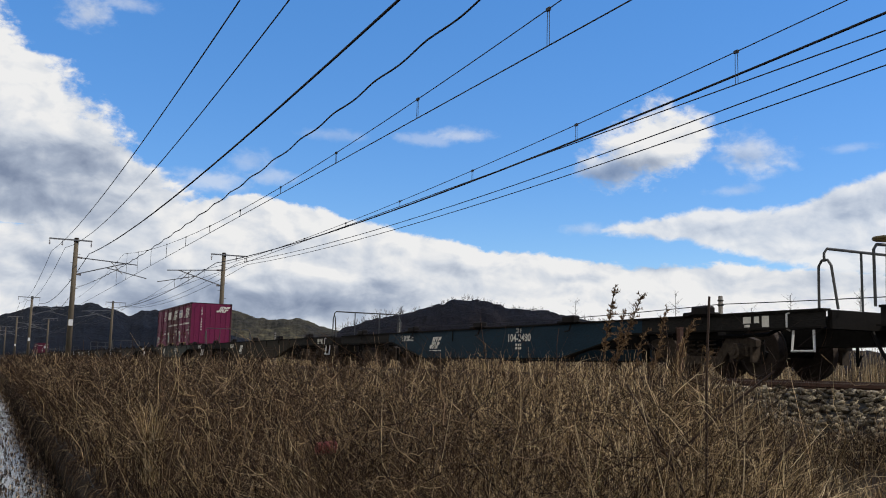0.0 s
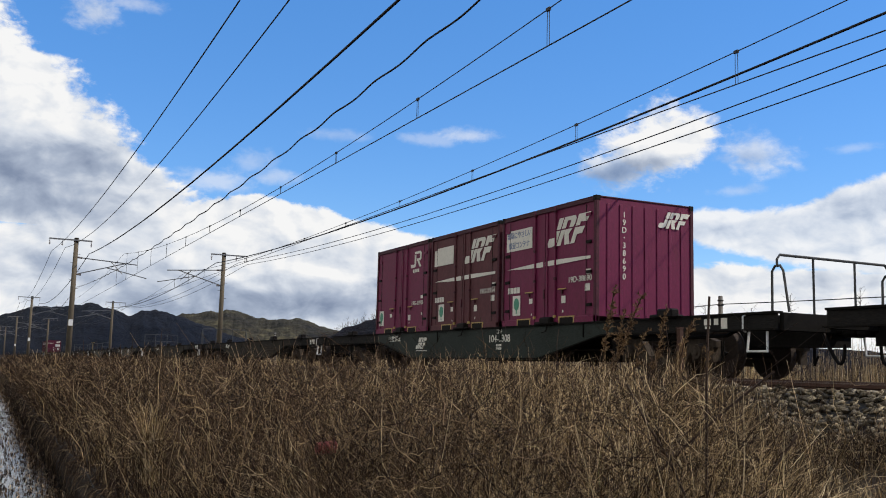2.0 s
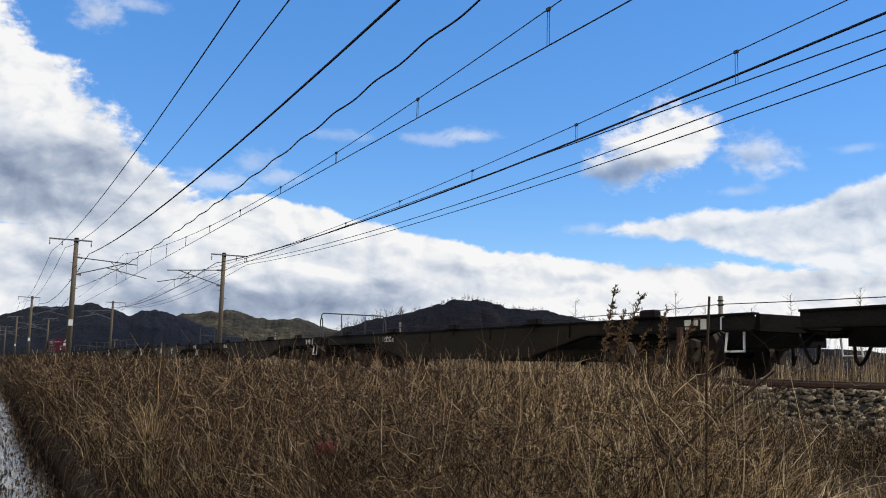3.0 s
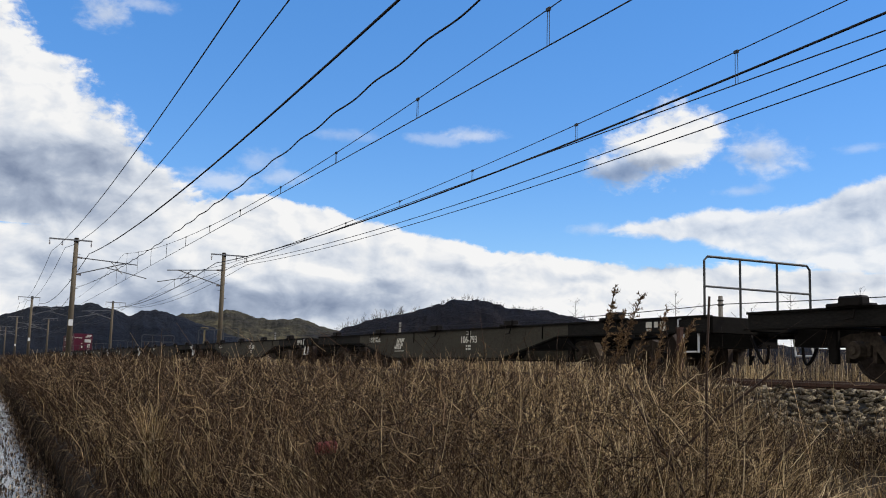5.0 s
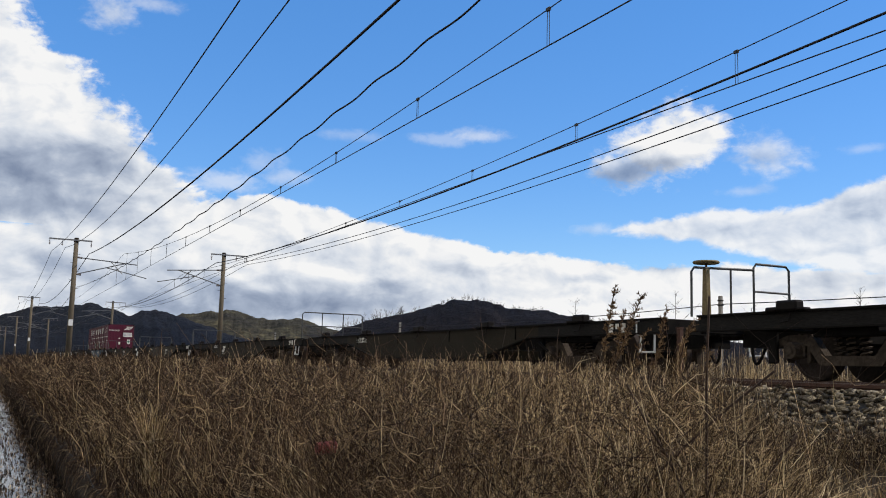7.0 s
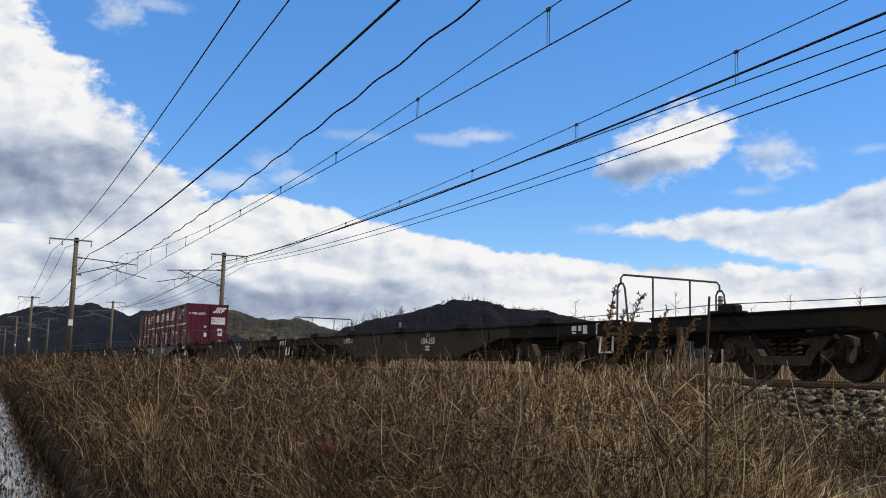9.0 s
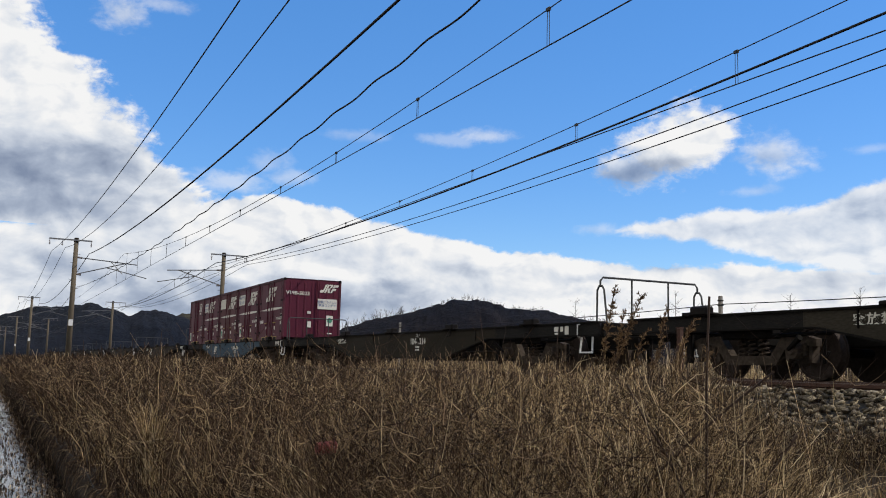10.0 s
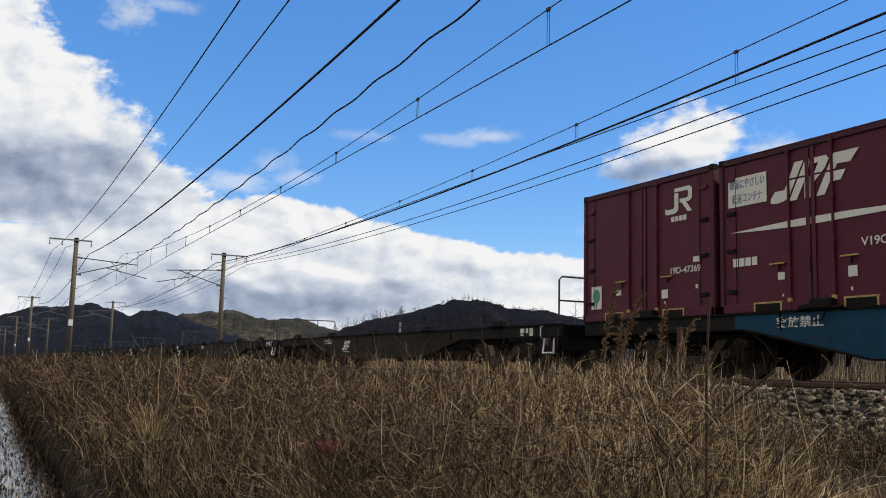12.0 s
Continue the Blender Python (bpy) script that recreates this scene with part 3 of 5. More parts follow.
def lettering(name, body, size, material, parent, x, y, z, stretch=1.0, label="", turn=0):
    me = text_mesh(body, size, material)
    if stretch != 1.0:
        me.transform(Matrix.Diagonal((1, stretch, 1, 1)))
    ob = new(name, me)
    ob.parent = parent
    ob.matrix_basis = pose(x, y, z, 0, 0, turn)
    return tagged(ob, label)


def emblem(bm, y, z, w, h, x=0.0):
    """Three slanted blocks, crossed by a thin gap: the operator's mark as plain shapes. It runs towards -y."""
    def slab(pts):
        prism(bm, [(y - (u + 0.24 * v) * w / 1.24, z + v * h) for u, v in pts], x - 0.002, x + 0.002)
    slab([(0.0, 0.14), (0.02, 0.04), (0.07, 0.0), (0.17, 0.0), (0.24, 0.05), (0.27, 0.14), (0.27, 0.55), (0.16, 0.55), (0.16, 0.32), (0.02, 0.32)])
    slab([(0.16, 0.60), (0.27, 0.60), (0.27, 1.0), (0.15, 1.0)])
    slab([(0.30, 0.0), (0.41, 0.0), (0.41, 0.55), (0.30, 0.55)])
    slab([(0.42, 0.42), (0.52, 0.0), (0.66, 0.0), (0.55, 0.36), (0.61, 0.55), (0.42, 0.55)])
    slab([(0.30, 0.60), (0.41, 0.60), (0.41, 0.86), (0.51, 0.86), (0.51, 0.60), (0.62, 0.60), (0.64, 0.70), (0.64, 0.90), (0.58, 1.0), (0.30, 1.0)])
    slab([(0.68, 0.0), (0.79, 0.0), (0.79, 0.30), (0.93, 0.30), (0.94, 0.54), (0.68, 0.55)])
    slab([(0.68, 0.60), (0.79, 0.60), (0.79, 0.72), (0.96, 0.70), (1.0, 1.0), (0.68, 1.0)])
    return bm


def small_emblem(bm, y, z, w, h):
    """The two-block mark: a hook and a looped block as plain shapes."""
    def slab(pts):
        prism(bm, [(y - u * w, z + v * h) for u, v in pts], -0.002, 0.002)
    slab([(0.0, 0.06), (0.0, 0.26), (0.06, 0.20), (0.30, 0.20), (0.35, 0.26), (0.35, 0.80), (0.50, 0.80), (0.50, 0.16), (0.44, 0.05), (0.34, 0.0), (0.06, 0.0)])
    slab([(0.36, 0.85), (0.36, 1.0), (0.90, 1.0), (1.0, 0.90), (1.0, 0.50), (0.90, 0.40), (0.55, 0.40), (0.55, 0.55), (0.82, 0.55), (0.86, 0.60), (0.86, 0.81), (0.82, 0.85)])
    slab([(0.62, 0.40), (0.78, 0.40), (1.0, 0.0), (0.84, 0.0)])
    return bm


def make_bogie(parent, y):
    for s in (-1, 1):
        x = 0.98 * s
        out = [(-1.30, 0.60), (-1.30, 0.50), (-0.74, 0.50), (-0.52, 0.22), (0.52, 0.22), (0.74, 0.50), (1.30, 0.50), (1.30, 0.60), (1.1, 0.66), (0.66, 0.67), (0.42, 0.36), (-0.42, 0.36), (-0.66, 0.67), (-1.1, 0.66)]
        part("bogie_sideframe", prism(bmesh.new(), [(y + u, v) for u, v in out], x - 0.07, x + 0.07), BOGIE_GRIME, parent, "grimy cast steel bogie side frame")
        for u in (-0.95, 0.95):
            bm = bmesh.new()
            rod(bm, (x + 0.06 * s, y + u, 0.43), (x + 0.20 * s, y + u, 0.43), 0.14, 0.12, 12)
            box(bm, x - 0.09, x + 0.09, y + u - 0.17, y + u + 0.17, 0.34, 0.55, bevel=0.02)
            rod(bm, (x + 0.20 * s, y + u, 0.43), (x + 0.225 * s, y + u, 0.43), 0.07, 0.06, 8)
            box(bm, x - 0.05, x + 0.11, y + u - 0.25, y + u - 0.19, 0.26, 0.60)
            box(bm, x - 0.05, x + 0.11, y + u + 0.19, y + u + 0.25, 0.26, 0.60)
            part("axlebox", bm, BOGIE_GRIME, parent)
        for u in (-0.22, 0.0, 0.22):
            turns = [(x + 0.075 * math.cos(k * 1.05), y + u + 0.075 * math.sin(k * 1.05), 0.35 + 0.012 * k) for k in range(25)]
            part("coil_spring", pipe(bmesh.new(), turns, 0.016, 4), BOGIE_GRIME, parent)
        part("brake_beam", pipe(bmesh.new(), [(x + 0.05 * s, y - 1.5, 0.42), (x + 0.05 * s, y - 1.42, 0.25), (x + 0.05 * s, y - 1.42, 0.6)], 0.03), FRAME_BLACK, parent)
    part("bolster", boxed(-1.0, 1.0, y - 0.25, y + 0.25, 0.5, 0.70, bevel=0.03), FRAME_BLACK, parent)
    for u in (-0.95, 0.95):
        ws = part("wheelset", rod(bmesh.new(), (-0.75, 0, 0), (0.75, 0, 0), 0.07, sides=10), FRAME_BLACK, parent)
        ws.location = (0, y + u, 0.43)
        for s in (-1, 1):
            bm = bmesh.new()
            rod(bm, (s * 0.50, 0, 0), (s * 0.53, 0, 0), 0.455, 0.455, 28)
            rod(bm, (s * 0.53, 0, 0), (s * 0.63, 0, 0), 0.43, 0.425, 28)
            pipe(bm, [(s * 0.63, 0.40 * math.cos(k * math.tau / 24), 0.40 * math.sin(k * math.tau / 24)) for k in range(25)], 0.03, 4)
            rod(bm, (s * 0.63, 0, 0), (s * 0.69, 0, 0), 0.15, 0.11, 14)
            part("wheel", bm, WHEEL_STEEL, ws)


def make_wagon():
    """Long container flat wagon: open frame of fish-bellied side sills on two bogies. Its front end lies towards -y."""
    w = empty("flat_wagon", pose(0, 0, 0), "long grimy container flat wagon running on the far track", "wagon", "wagons of the freight train")
    E1, B0, B1 = 9.92, 5.6, 3.3
    web = [(-5.85, 0.76), (-B0, 0.76), (-B1, 0.31), (B1, 0.31), (B0, 0.76), (5.85, 0.76), (5.85, 0.99), (-5.85, 0.99)]
    low = [(-E1, 0.76), (-B0, 0.76), (-B1, 0.31), (B1, 0.31), (B0, 0.76), (E1, 0.76)]
    for s in (-1, 1):
        x = 1.24 * s
        part("side_sill", prism(bmesh.new(), web, x - 0.008, x + 0.008), GREY_PAINT, w)
        for e in (-1, 1):
            part("sill_end", boxed(x - 0.008, x + 0.008, min(e * 5.85, e * E1), max(e * 5.85, e * E1), 0.76, 0.99), END_DARK, w, "end of the sill, darker than its middle")
        part("top_flange", boxed(min(x - 0.10 * s, x + 0.045 * s), max(x - 0.10 * s, x + 0.045 * s), -E1, E1, 0.985, 1.02), FRAME_BLACK, w)
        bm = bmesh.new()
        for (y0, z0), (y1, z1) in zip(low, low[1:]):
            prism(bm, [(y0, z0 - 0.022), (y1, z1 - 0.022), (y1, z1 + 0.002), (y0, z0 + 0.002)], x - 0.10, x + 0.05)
        part("bottom_flange", bm, FRAME_BLACK, w)
        # container locks on the sill, one to a slot
        for k in range(5):
            y = -7.45 + 3.85 * k
            bm = boxed(x - 0.12, x + 0.07, y - 0.20, y + 0.20, 1.0, 1.16, bevel=0.03)
            box(bm, x - 0.10, x + 0.05, y + 0.18, y + 0.42, 1.0, 1.07, bevel=0.02)
            box(bm, x - 0.10, x + 0.05, y - 0.34, y - 0.18, 1.0, 1.05, bevel=0.02)
            lock = part("container_lock", bm, STEEL_DARK, w, "dark steel container lock on the sill")
            part("lock_lever", pipe(bmesh.new(), [(x + 0.06 * s, y - 0.05, 0.98), (x + 0.10 * s, y - 0.05, 0.86), (x + 0.10 * s, y + 0.10, 0.84)], 0.016), STEEL_DARK, lock)
        for u in (-5.9, 5.9):
            bm = bmesh.new()
            rod(bm, (x - 0.03, u, 0.62), (x + 0.03, u + 0.28 * (1 if u > 0 else -1), 0.45), 0.05, 0.03, 6)
            part("brake_cock", bm, FRAME_BLACK, w)
        # white boarding steps with a grab iron at the front corner
        a, b = -9.72, -9.35
        part("step", pipe(bmesh.new(), [(x + 0.02 * s, a, 0.72), (x + 0.06 * s, a - 0.04, 0.42), (x + 0.06 * s, b, 0.42), (x + 0.02 * s, b, 0.72)], 0.022), STEP_WHITE, w, "white-painted boarding step")
        part("grab_iron", pipe(bmesh.new(), [(x + 0.01 * s, b + 0.08, 0.98), (x + 0.07 * s, b + 0.08, 0.96), (x + 0.07 * s, b + 0.08, 0.74), (x + 0.01 * s, b + 0.08, 0.72)], 0.015), STEP_WHITE, w, "white grab iron")
        for y in (-4.9, -1.6, 1.7, 4.9):
            part("sill_rib", boxed(x + 0.008 * s - 0.02, x + 0.008 * s + 0.02, y - 0.012, y + 0.012, 0.72, 0.98), FRAME_BLACK, w)
        part("hanging_bracket", boxed(x - 0.06, x + 0.02, -1.9, -1.66, 0.20, 0.30), FRAME_BLACK, w)
    for s in (-1, 1):
        part("end_sill", boxed(-1.2, 1.2, s * E1 - 0.06, s * E1 + 0.02, 0.72, 1.0, bevel=0.015), FRAME_BLACK, w)
        part("coupler_shank", boxed(-0.11, 0.11, min(s * E1, s * 10.33), max(s * E1, s * 10.33), 0.72, 0.92, bevel=0.03), FRAME_BLACK, w)
        part("coupler_head", boxed(-0.19, 0.16, min(s * 10.12, s * 10.36), max(s * 10.12, s * 10.36), 0.66, 0.98, bevel=0.05), FRAME_BLACK, w)
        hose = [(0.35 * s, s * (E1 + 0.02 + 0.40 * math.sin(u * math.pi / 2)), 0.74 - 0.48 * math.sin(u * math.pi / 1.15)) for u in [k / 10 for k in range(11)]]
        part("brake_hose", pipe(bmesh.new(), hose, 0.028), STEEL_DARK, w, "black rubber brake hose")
    part("centre_sill", boxed(-0.28, 0.28, -E1, E1, 0.52, 0.98), FRAME_BLACK, w)
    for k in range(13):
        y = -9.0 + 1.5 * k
        part("crossbeam", boxed(-1.2, 1.2, y - 0.06, y + 0.06, 0.78, 0.98), FRAME_BLACK, w)
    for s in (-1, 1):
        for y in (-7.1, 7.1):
            part("brake_pipe", pipe(bmesh.new(), [(1.08 * s, y - 1.9, 0.80), (1.10 * s, y - 1.6, 0.68), (1.12 * s, y - 0.2, 0.66), (1.12 * s, y + 0.6, 0.70), (1.08 * s, y + 1.9, 0.78)], 0.03), FRAME_BLACK, w)
            part("side_bearer", boxed(min(0.95 * s, 1.15 * s), max(0.95 * s, 1.15 * s), y - 0.55, y + 0.55, 0.62, 0.78, bevel=0.02), FRAME_BLACK, w)
            part("brake_hanger", boxed(min(1.06 * s, 1.14 * s), max(1.06 * s, 1.14 * s), y + 1.25, y + 1.42, 0.24, 0.80, bevel=0.02), FRAME_BLACK, w)
    part("brake_cylinder", rod(bmesh.new(), (-0.75, 1.5, 0.55), (-0.75, 2.3, 0.55), 0.19, 0.17, 14), FRAME_BLACK, w)
    part("air_tank", rod(bmesh.new(), (0.75, -0.6, 0.55), (0.75, 0.9, 0.55), 0.22, 0.22, 14), FRAME_BLACK, w)
    for y in (-7.1, 7.1):
        make_bogie(w, y)
    return w


def front_rail(w, kind, y=-9.80):
    """The end railing at the front of a wagon."""
    z0 = 1.0
    if kind == "loops":
        for s in (-1, 1):
            x = 1.20 * s
            part("railing_loop", pipe(bmesh.new(), [(x, y - 0.30, z0), (x, y - 0.20, 1.62), (x, y - 0.14, 1.70), (x, y - 0.04, 1.70), (x, y + 0.02, 1.62), (x, y + 0.03, z0)], 0.021), TUBE, w, "dark tubular railing loop")
        part("railing_bar", pipe(bmesh.new(), [(-1.20, y - 0.08, 1.68), (-1.20, y - 0.08, 1.80), (-1.14, y - 0.08, 1.87), (1.14, y - 0.08, 1.87), (1.20, y - 0.08, 1.80), (1.20, y - 0.08, 1.68)], 0.021), TUBE, w)
        for x in (-0.45, 0.45):
            part("railing_post", rod(bmesh.new(), (x, y - 0.08, z0), (x, y - 0.08, 1.87), 0.018), TUBE, w)
    elif kind == "tiers":
        part("railing_frame", pipe(bmesh.new(), [(-1.20, y, z0), (-1.20, y, 1.93), (-1.13, y, 2.0), (1.13, y, 2.0), (1.20, y, 1.93), (1.20, y, z0)], 0.022), TUBE, w)
        part("railing_bar", rod(bmesh.new(), (-1.2, y, 1.5), (1.2, y, 1.5), 0.018), TUBE, w)
        for x in (-0.42, 0.42):
            part("railing_post", rod(bmesh.new(), (x, y, z0), (x, y, 2.0), 0.020), TUBE, w)
    else:
        part("railing_frame", pipe(bmesh.new(), [(-1.28, y, z0), (-1.28, y, 1.76), (-1.22, y, 1.83), (0.1, y, 1.87)], 0.022), TUBE, w)
        part("railing_post", rod(bmesh.new(), (-0.42, y, z0), (-0.42, y, 1.85), 0.018), TUBE, w)
        part("railing_gate", pipe(bmesh.new(), [(0.10, y, z0), (0.10, y, 1.91), (0.16, y, 1.98), (0.86, y, 1.98), (0.93, y, 1.91), (0.93, y, z0)], 0.022), TUBE, w)
        part("railing_bar", rod(bmesh.new(), (0.10, y, 1.5), (0.93, y, 1.5), 0.018), TUBE, w)
        c = part("brake_column", prism(bmesh.new(), [(y - 0.07, 1.0), (y + 0.07, 1.0), (y + 0.04, 1.82), (y - 0.04, 1.82)], -1.00, -0.92), BRAKE_YELLOW, w, "faded yellow handbrake column")
        part("brake_spindle", rod(bmesh.new(), (-0.96, y, 1.0), (-0.96, y, 1.93), 0.018), STEEL_DARK, c)
        bm = bmesh.new()
        ring = [(-0.96 + 0.20 * math.cos(k * math.tau / 20), y + 0.20 * math.sin(k * math.tau / 20), 1.93) for k in range(21)]
        pipe(bm, ring, 0.024)
        for k in range(4):
            a = k * math.tau / 4 + 0.4
            rod(bm, (-0.96, y, 1.93), (-0.96 + 0.19 * math.cos(a), y + 0.19 * math.sin(a), 1.93), 0.016, sides=6)
        part("brake_wheel", bm, BRAKE_YELLOW, c, "round handbrake wheel")


def paint_wagon(w, paint):
    for o in w.children:
        if o.name.split(".")[0] == "side_sill":
            o.material_slots[0].link = "OBJECT"
            o.material_slots[0].material = paint


FACE = -1.2525
PAINTS = {-3: OLIVE_PAINT, -2: BLUE_PAINT, -1: OLIVE_PAINT, 0: GREEN_PAINT, 1: OLIVE_PAINT, 2: OLIVE_PAINT, 3: GREY_PAINT, 4: GREY_PAINT, 5: OLIVE_PAINT, 6: OLIVE_PAINT, 7: DULL_PAINT, 8: OLIVE_PAINT, 9: TEAL_PAINT}
RAILS = {1: "", 4: "", 5: "", 3: "tiers", 6: "tiers", 10: "tiers"}
NUMBERS = {-2: "104-2480", 0: "104-1308", 3: "106-793", 4: "107-1084", 7: "104-655", 8: "104-1214", 9: "104-5026"}
TINTS = {BLUE_PAINT: "dark blue", OLIVE_PAINT: "brown olive", GREEN_PAINT: "dark green", GREY_PAINT: "dull grey", DULL_PAINT: "dirty grey-brown", TEAL_PAINT: "clean blue"}
wagons = {}
template = make_wagon()
for i in range(-3, 17):
    w = template if i == -3 else copy_thing(template, pose(0, 0, 0))
    wagons[i] = w
for i, w in wagons.items():
    paint = PAINTS.get(i, OLIVE_PAINT)
    paint_wagon(w, paint)
    if RAILS.get(i, "loops"):
        front_rail(w, RAILS.get(i, "loops"))
    if i in (-3, 4):
        front_rail(w, "brake", 9.97 if i == -3 else 10.04)
    load = "carrying red containers" if i in (0, 9) else "running empty"
    tagged(w, f"{TINTS[paint]} container flat wagon {load} on the far track")
    if i in NUMBERS:
        lettering("wagon_number", NUMBERS[i], 0.235, MARK_WHITE, w, FACE, -1.54, 0.745, 1.12, "white stencilled wagon number")
        lettering("wagon_class", "コキ", 0.13, MARK_WHITE, w, FACE, -1.54, 0.905, 1.1, "white stencilled class letters")
        for k, z in enumerate((0.60, 0.525)):
            bm = bmesh.new()
            for u, wd in ((-0.10, 0.07), (0.0, 0.05), (0.075, 0.06)):
                prism(bm, [(-1.54 - u - wd / 2, z - 0.025), (-1.54 - u + wd / 2, z - 0.025), (-1.54 - u + wd / 2, z + 0.025), (-1.54 - u - wd / 2, z + 0.025)], FACE - 0.002, FACE + 0.002)
            part("data_bars", bm, MARK_WHITE, w, "small white stencil bars")
    bm = emblem(bmesh.new(), 3.08, 0.55, 0.74, 0.30, FACE)
    prism(bm, [(2.36, 0.49), (3.06, 0.49), (3.06, 0.507), (2.36, 0.507)], FACE - 0.002, FACE + 0.002)
    if i in (-2, -1, 0, 3, 6, 9, 10):
        part("operator_mark", bm, MARK_WHITE, w, "white slanted block mark")
    else:
        bm.free()
    lettering("shunting_notice", "突放禁止", 0.17, MARK_WHITE, w, FACE, 4.55, 0.835, 1.3, "white stencilled shunting notice")
    for y, z, a, b in ((-8.42, 0.90, 0.16, 0.10), (-8.62, 0.90, 0.10, 0.10), (-8.80, 0.87, 0.14, 0.17), (-8.42, 0.81, 0.12, 0.04)):
        part("data_panel", boxed(FACE - 0.002, FACE + 0.002, y - a / 2, y + a / 2, z - b / 2, z + b / 2), MARK_WHITE, w, "white inspection panel")

# ---- containers ----
CL, CH, CW = 3.715, 2.5, 2.45
# corner posts and small door fittings are a darker red than the body
POST_RED = surface("dark_corner_red", (0.065, 0.012, 0.022), 0.7, worn=(0.03, 0.010, 0.012), wear=(0.5, 0.7), coarse=3, vary=0.3)


def make_container(paint, number, style, label):
    """A twelve-foot container with its origin at the floor's middle; style tells what is printed on its near side."""
    c = empty("container", pose(0, 0, 0), label, "container", "containers on the freight train")
    h, r = CL / 2, CW / 2
    part("body", boxed(-r + 0.03, r - 0.03, -h + 0.02, h - 0.02, 0.12, CH - 0.03), paint, c)
    part("roof", boxed(-r + 0.005, r - 0.005, -h + 0.005, h - 0.005, CH - 0.035, CH, bevel=0.012), ROOF_RED, c)
    for sx in (-1, 1):
        part("bottom_rail", boxed(min(sx * r, sx * (r - 0.08)), max(sx * r, sx * (r - 0.08)), -h, h, 0.0, 0.14, bevel=0.01), paint, c)
        part("top_rail", boxed(min(sx * r, sx * (r - 0.07)), max(sx * r, sx * (r - 0.07)), -h, h, CH - 0.11, CH - 0.03, bevel=0.01), ROOF_RED, c)
        for sy in (-1, 1):
            part("corner_post", boxed(min(sx * r, sx * (r - 0.09)), max(sx * r, sx * (r - 0.09)), min(sy * h, sy * (h - 0.09)), max(sy * h, sy * (h - 0.09)), 0.0, CH - 0.02, bevel=0.012), POST_RED, c)
            part("corner_casting", boxed(min(sx * (r + 0.003), sx * (r - 0.11)), max(sx * (r + 0.003), sx * (r - 0.11)), min(sy * (h + 0.003), sy * (h - 0.11)), max(sy * (h + 0.003), sy * (h - 0.11)), CH - 0.10, CH + 0.006, bevel=0.01), STEEL_DARK, c)
        x = sx * (r - 0.02)
        # side doors: two leaves with locking bars
        for y in (-1.50, 0.0, 1.50):
            part("door_seam", boxed(min(x, x + 0.006 * sx), max(x, x + 0.006 * sx), y - 0.006, y + 0.006, 0.16, CH - 0.14), STEEL_DARK, c)
        for y in (-0.40, 0.40):
            bar = part("locking_bar", rod(bmesh.new(), (x + 0.015 * sx, y, 0.02), (x + 0.015 * sx, y, CH - 0.03), 0.021), paint, c)
            for z in (0.16, 0.95, 1.60, CH - 0.12):
                part("bar_guide", boxed(min(x, x + 0.045 * sx), max(x, x + 0.045 * sx), y - 0.035, y + 0.035, z - 0.03, z + 0.03, bevel=0.006), POST_RED if z > 0.2 else POCKET_YELLOW, bar)
            u = y + (0.24 if y > 0 else -0.26)
            part("bar_handle", boxed(min(x, x + 0.035 * sx), max(x, x + 0.035 * sx), u - 0.15, u + 0.15, 0.705, 0.73, bevel=0.005), POCKET_YELLOW, c, "yellow door handle")
            part("handle_catch", boxed(min(x, x + 0.03 * sx), max(x, x + 0.03 * sx), u - 0.03, u + 0.03, 0.62, 0.70, bevel=0.006), POST_RED, c)
        for y in (-0.05, 0.05):
            part("door_edge", boxed(min(x - 0.005 * sx, x + 0.010 * sx), max(x - 0.005 * sx, x + 0.010 * sx), y - 0.035, y + 0.035, 0.15, CH - 0.12), paint, c)
        part("seal_hasp", boxed(min(x, x + 0.03 * sx), max(x, x + 0.03 * sx), 0.015, 0.06, 0.55, 0.75, bevel=0.005), POST_RED, c)
        for y in (-1.55, 1.55):
            for z in (0.35, 1.0, 1.6, 2.15):
                part("hinge", boxed(min(x - 0.01 * sx, x + 0.022 * sx), max(x - 0.01 * sx, x + 0.022 * sx), y - 0.05 * (1 if y < 0 else -1) - 0.09, y - 0.05 * (1 if y < 0 else -1) + 0.09, z - 0.03, z + 0.03), STEEL_DARK if z < 2 else paint, c)
        for y in (-0.84, 0.84):
            bm = bmesh.new()
            box(bm, min(x, x + 0.028 * sx), max(x, x + 0.028 * sx), y - 0.28, y + 0.28, 0.13, 0.155)
            for e in (-0.28, 0.25):
                box(bm, min(x, x + 0.028 * sx), max(x, x + 0.028 * sx), y + e, y + e + 0.03, 0.01, 0.13)
            pocket = part("fork_pocket", bm, POCKET_YELLOW, c, "yellow-edged forklift pocket")
            # solid dark block stands in for the shade inside the open pocket
            part("pocket_shade", boxed(min(x, x + 0.024 * sx), max(x, x + 0.024 * sx), y - 0.25, y + 0.25, 0.0, 0.13), STEEL_DARK, pocket)
        part("centre_lock", boxed(min(x - 0.06 * sx, x + 0.03 * sx), max(x - 0.06 * sx, x + 0.03 * sx), -0.16, 0.16, -0.12, 0.10, bevel=0.02), STEEL_DARK, c)
    # pressed ribs on the end walls
    for sy in (-1, 1):
        for k in range(7):
            x = -0.92 + 0.307 * k
            part("end_rib", boxed(x - 0.035, x + 0.035, min(sy * (h - 0.021), sy * (h - 0.004)), max(sy * (h - 0.021), sy * (h - 0.004)), 0.16, CH - 0.14, bevel=0.006), paint, c)
    X = -r + 0.024
    X2 = X - 0.006
    if style != "tail":
        early = number.startswith("V")
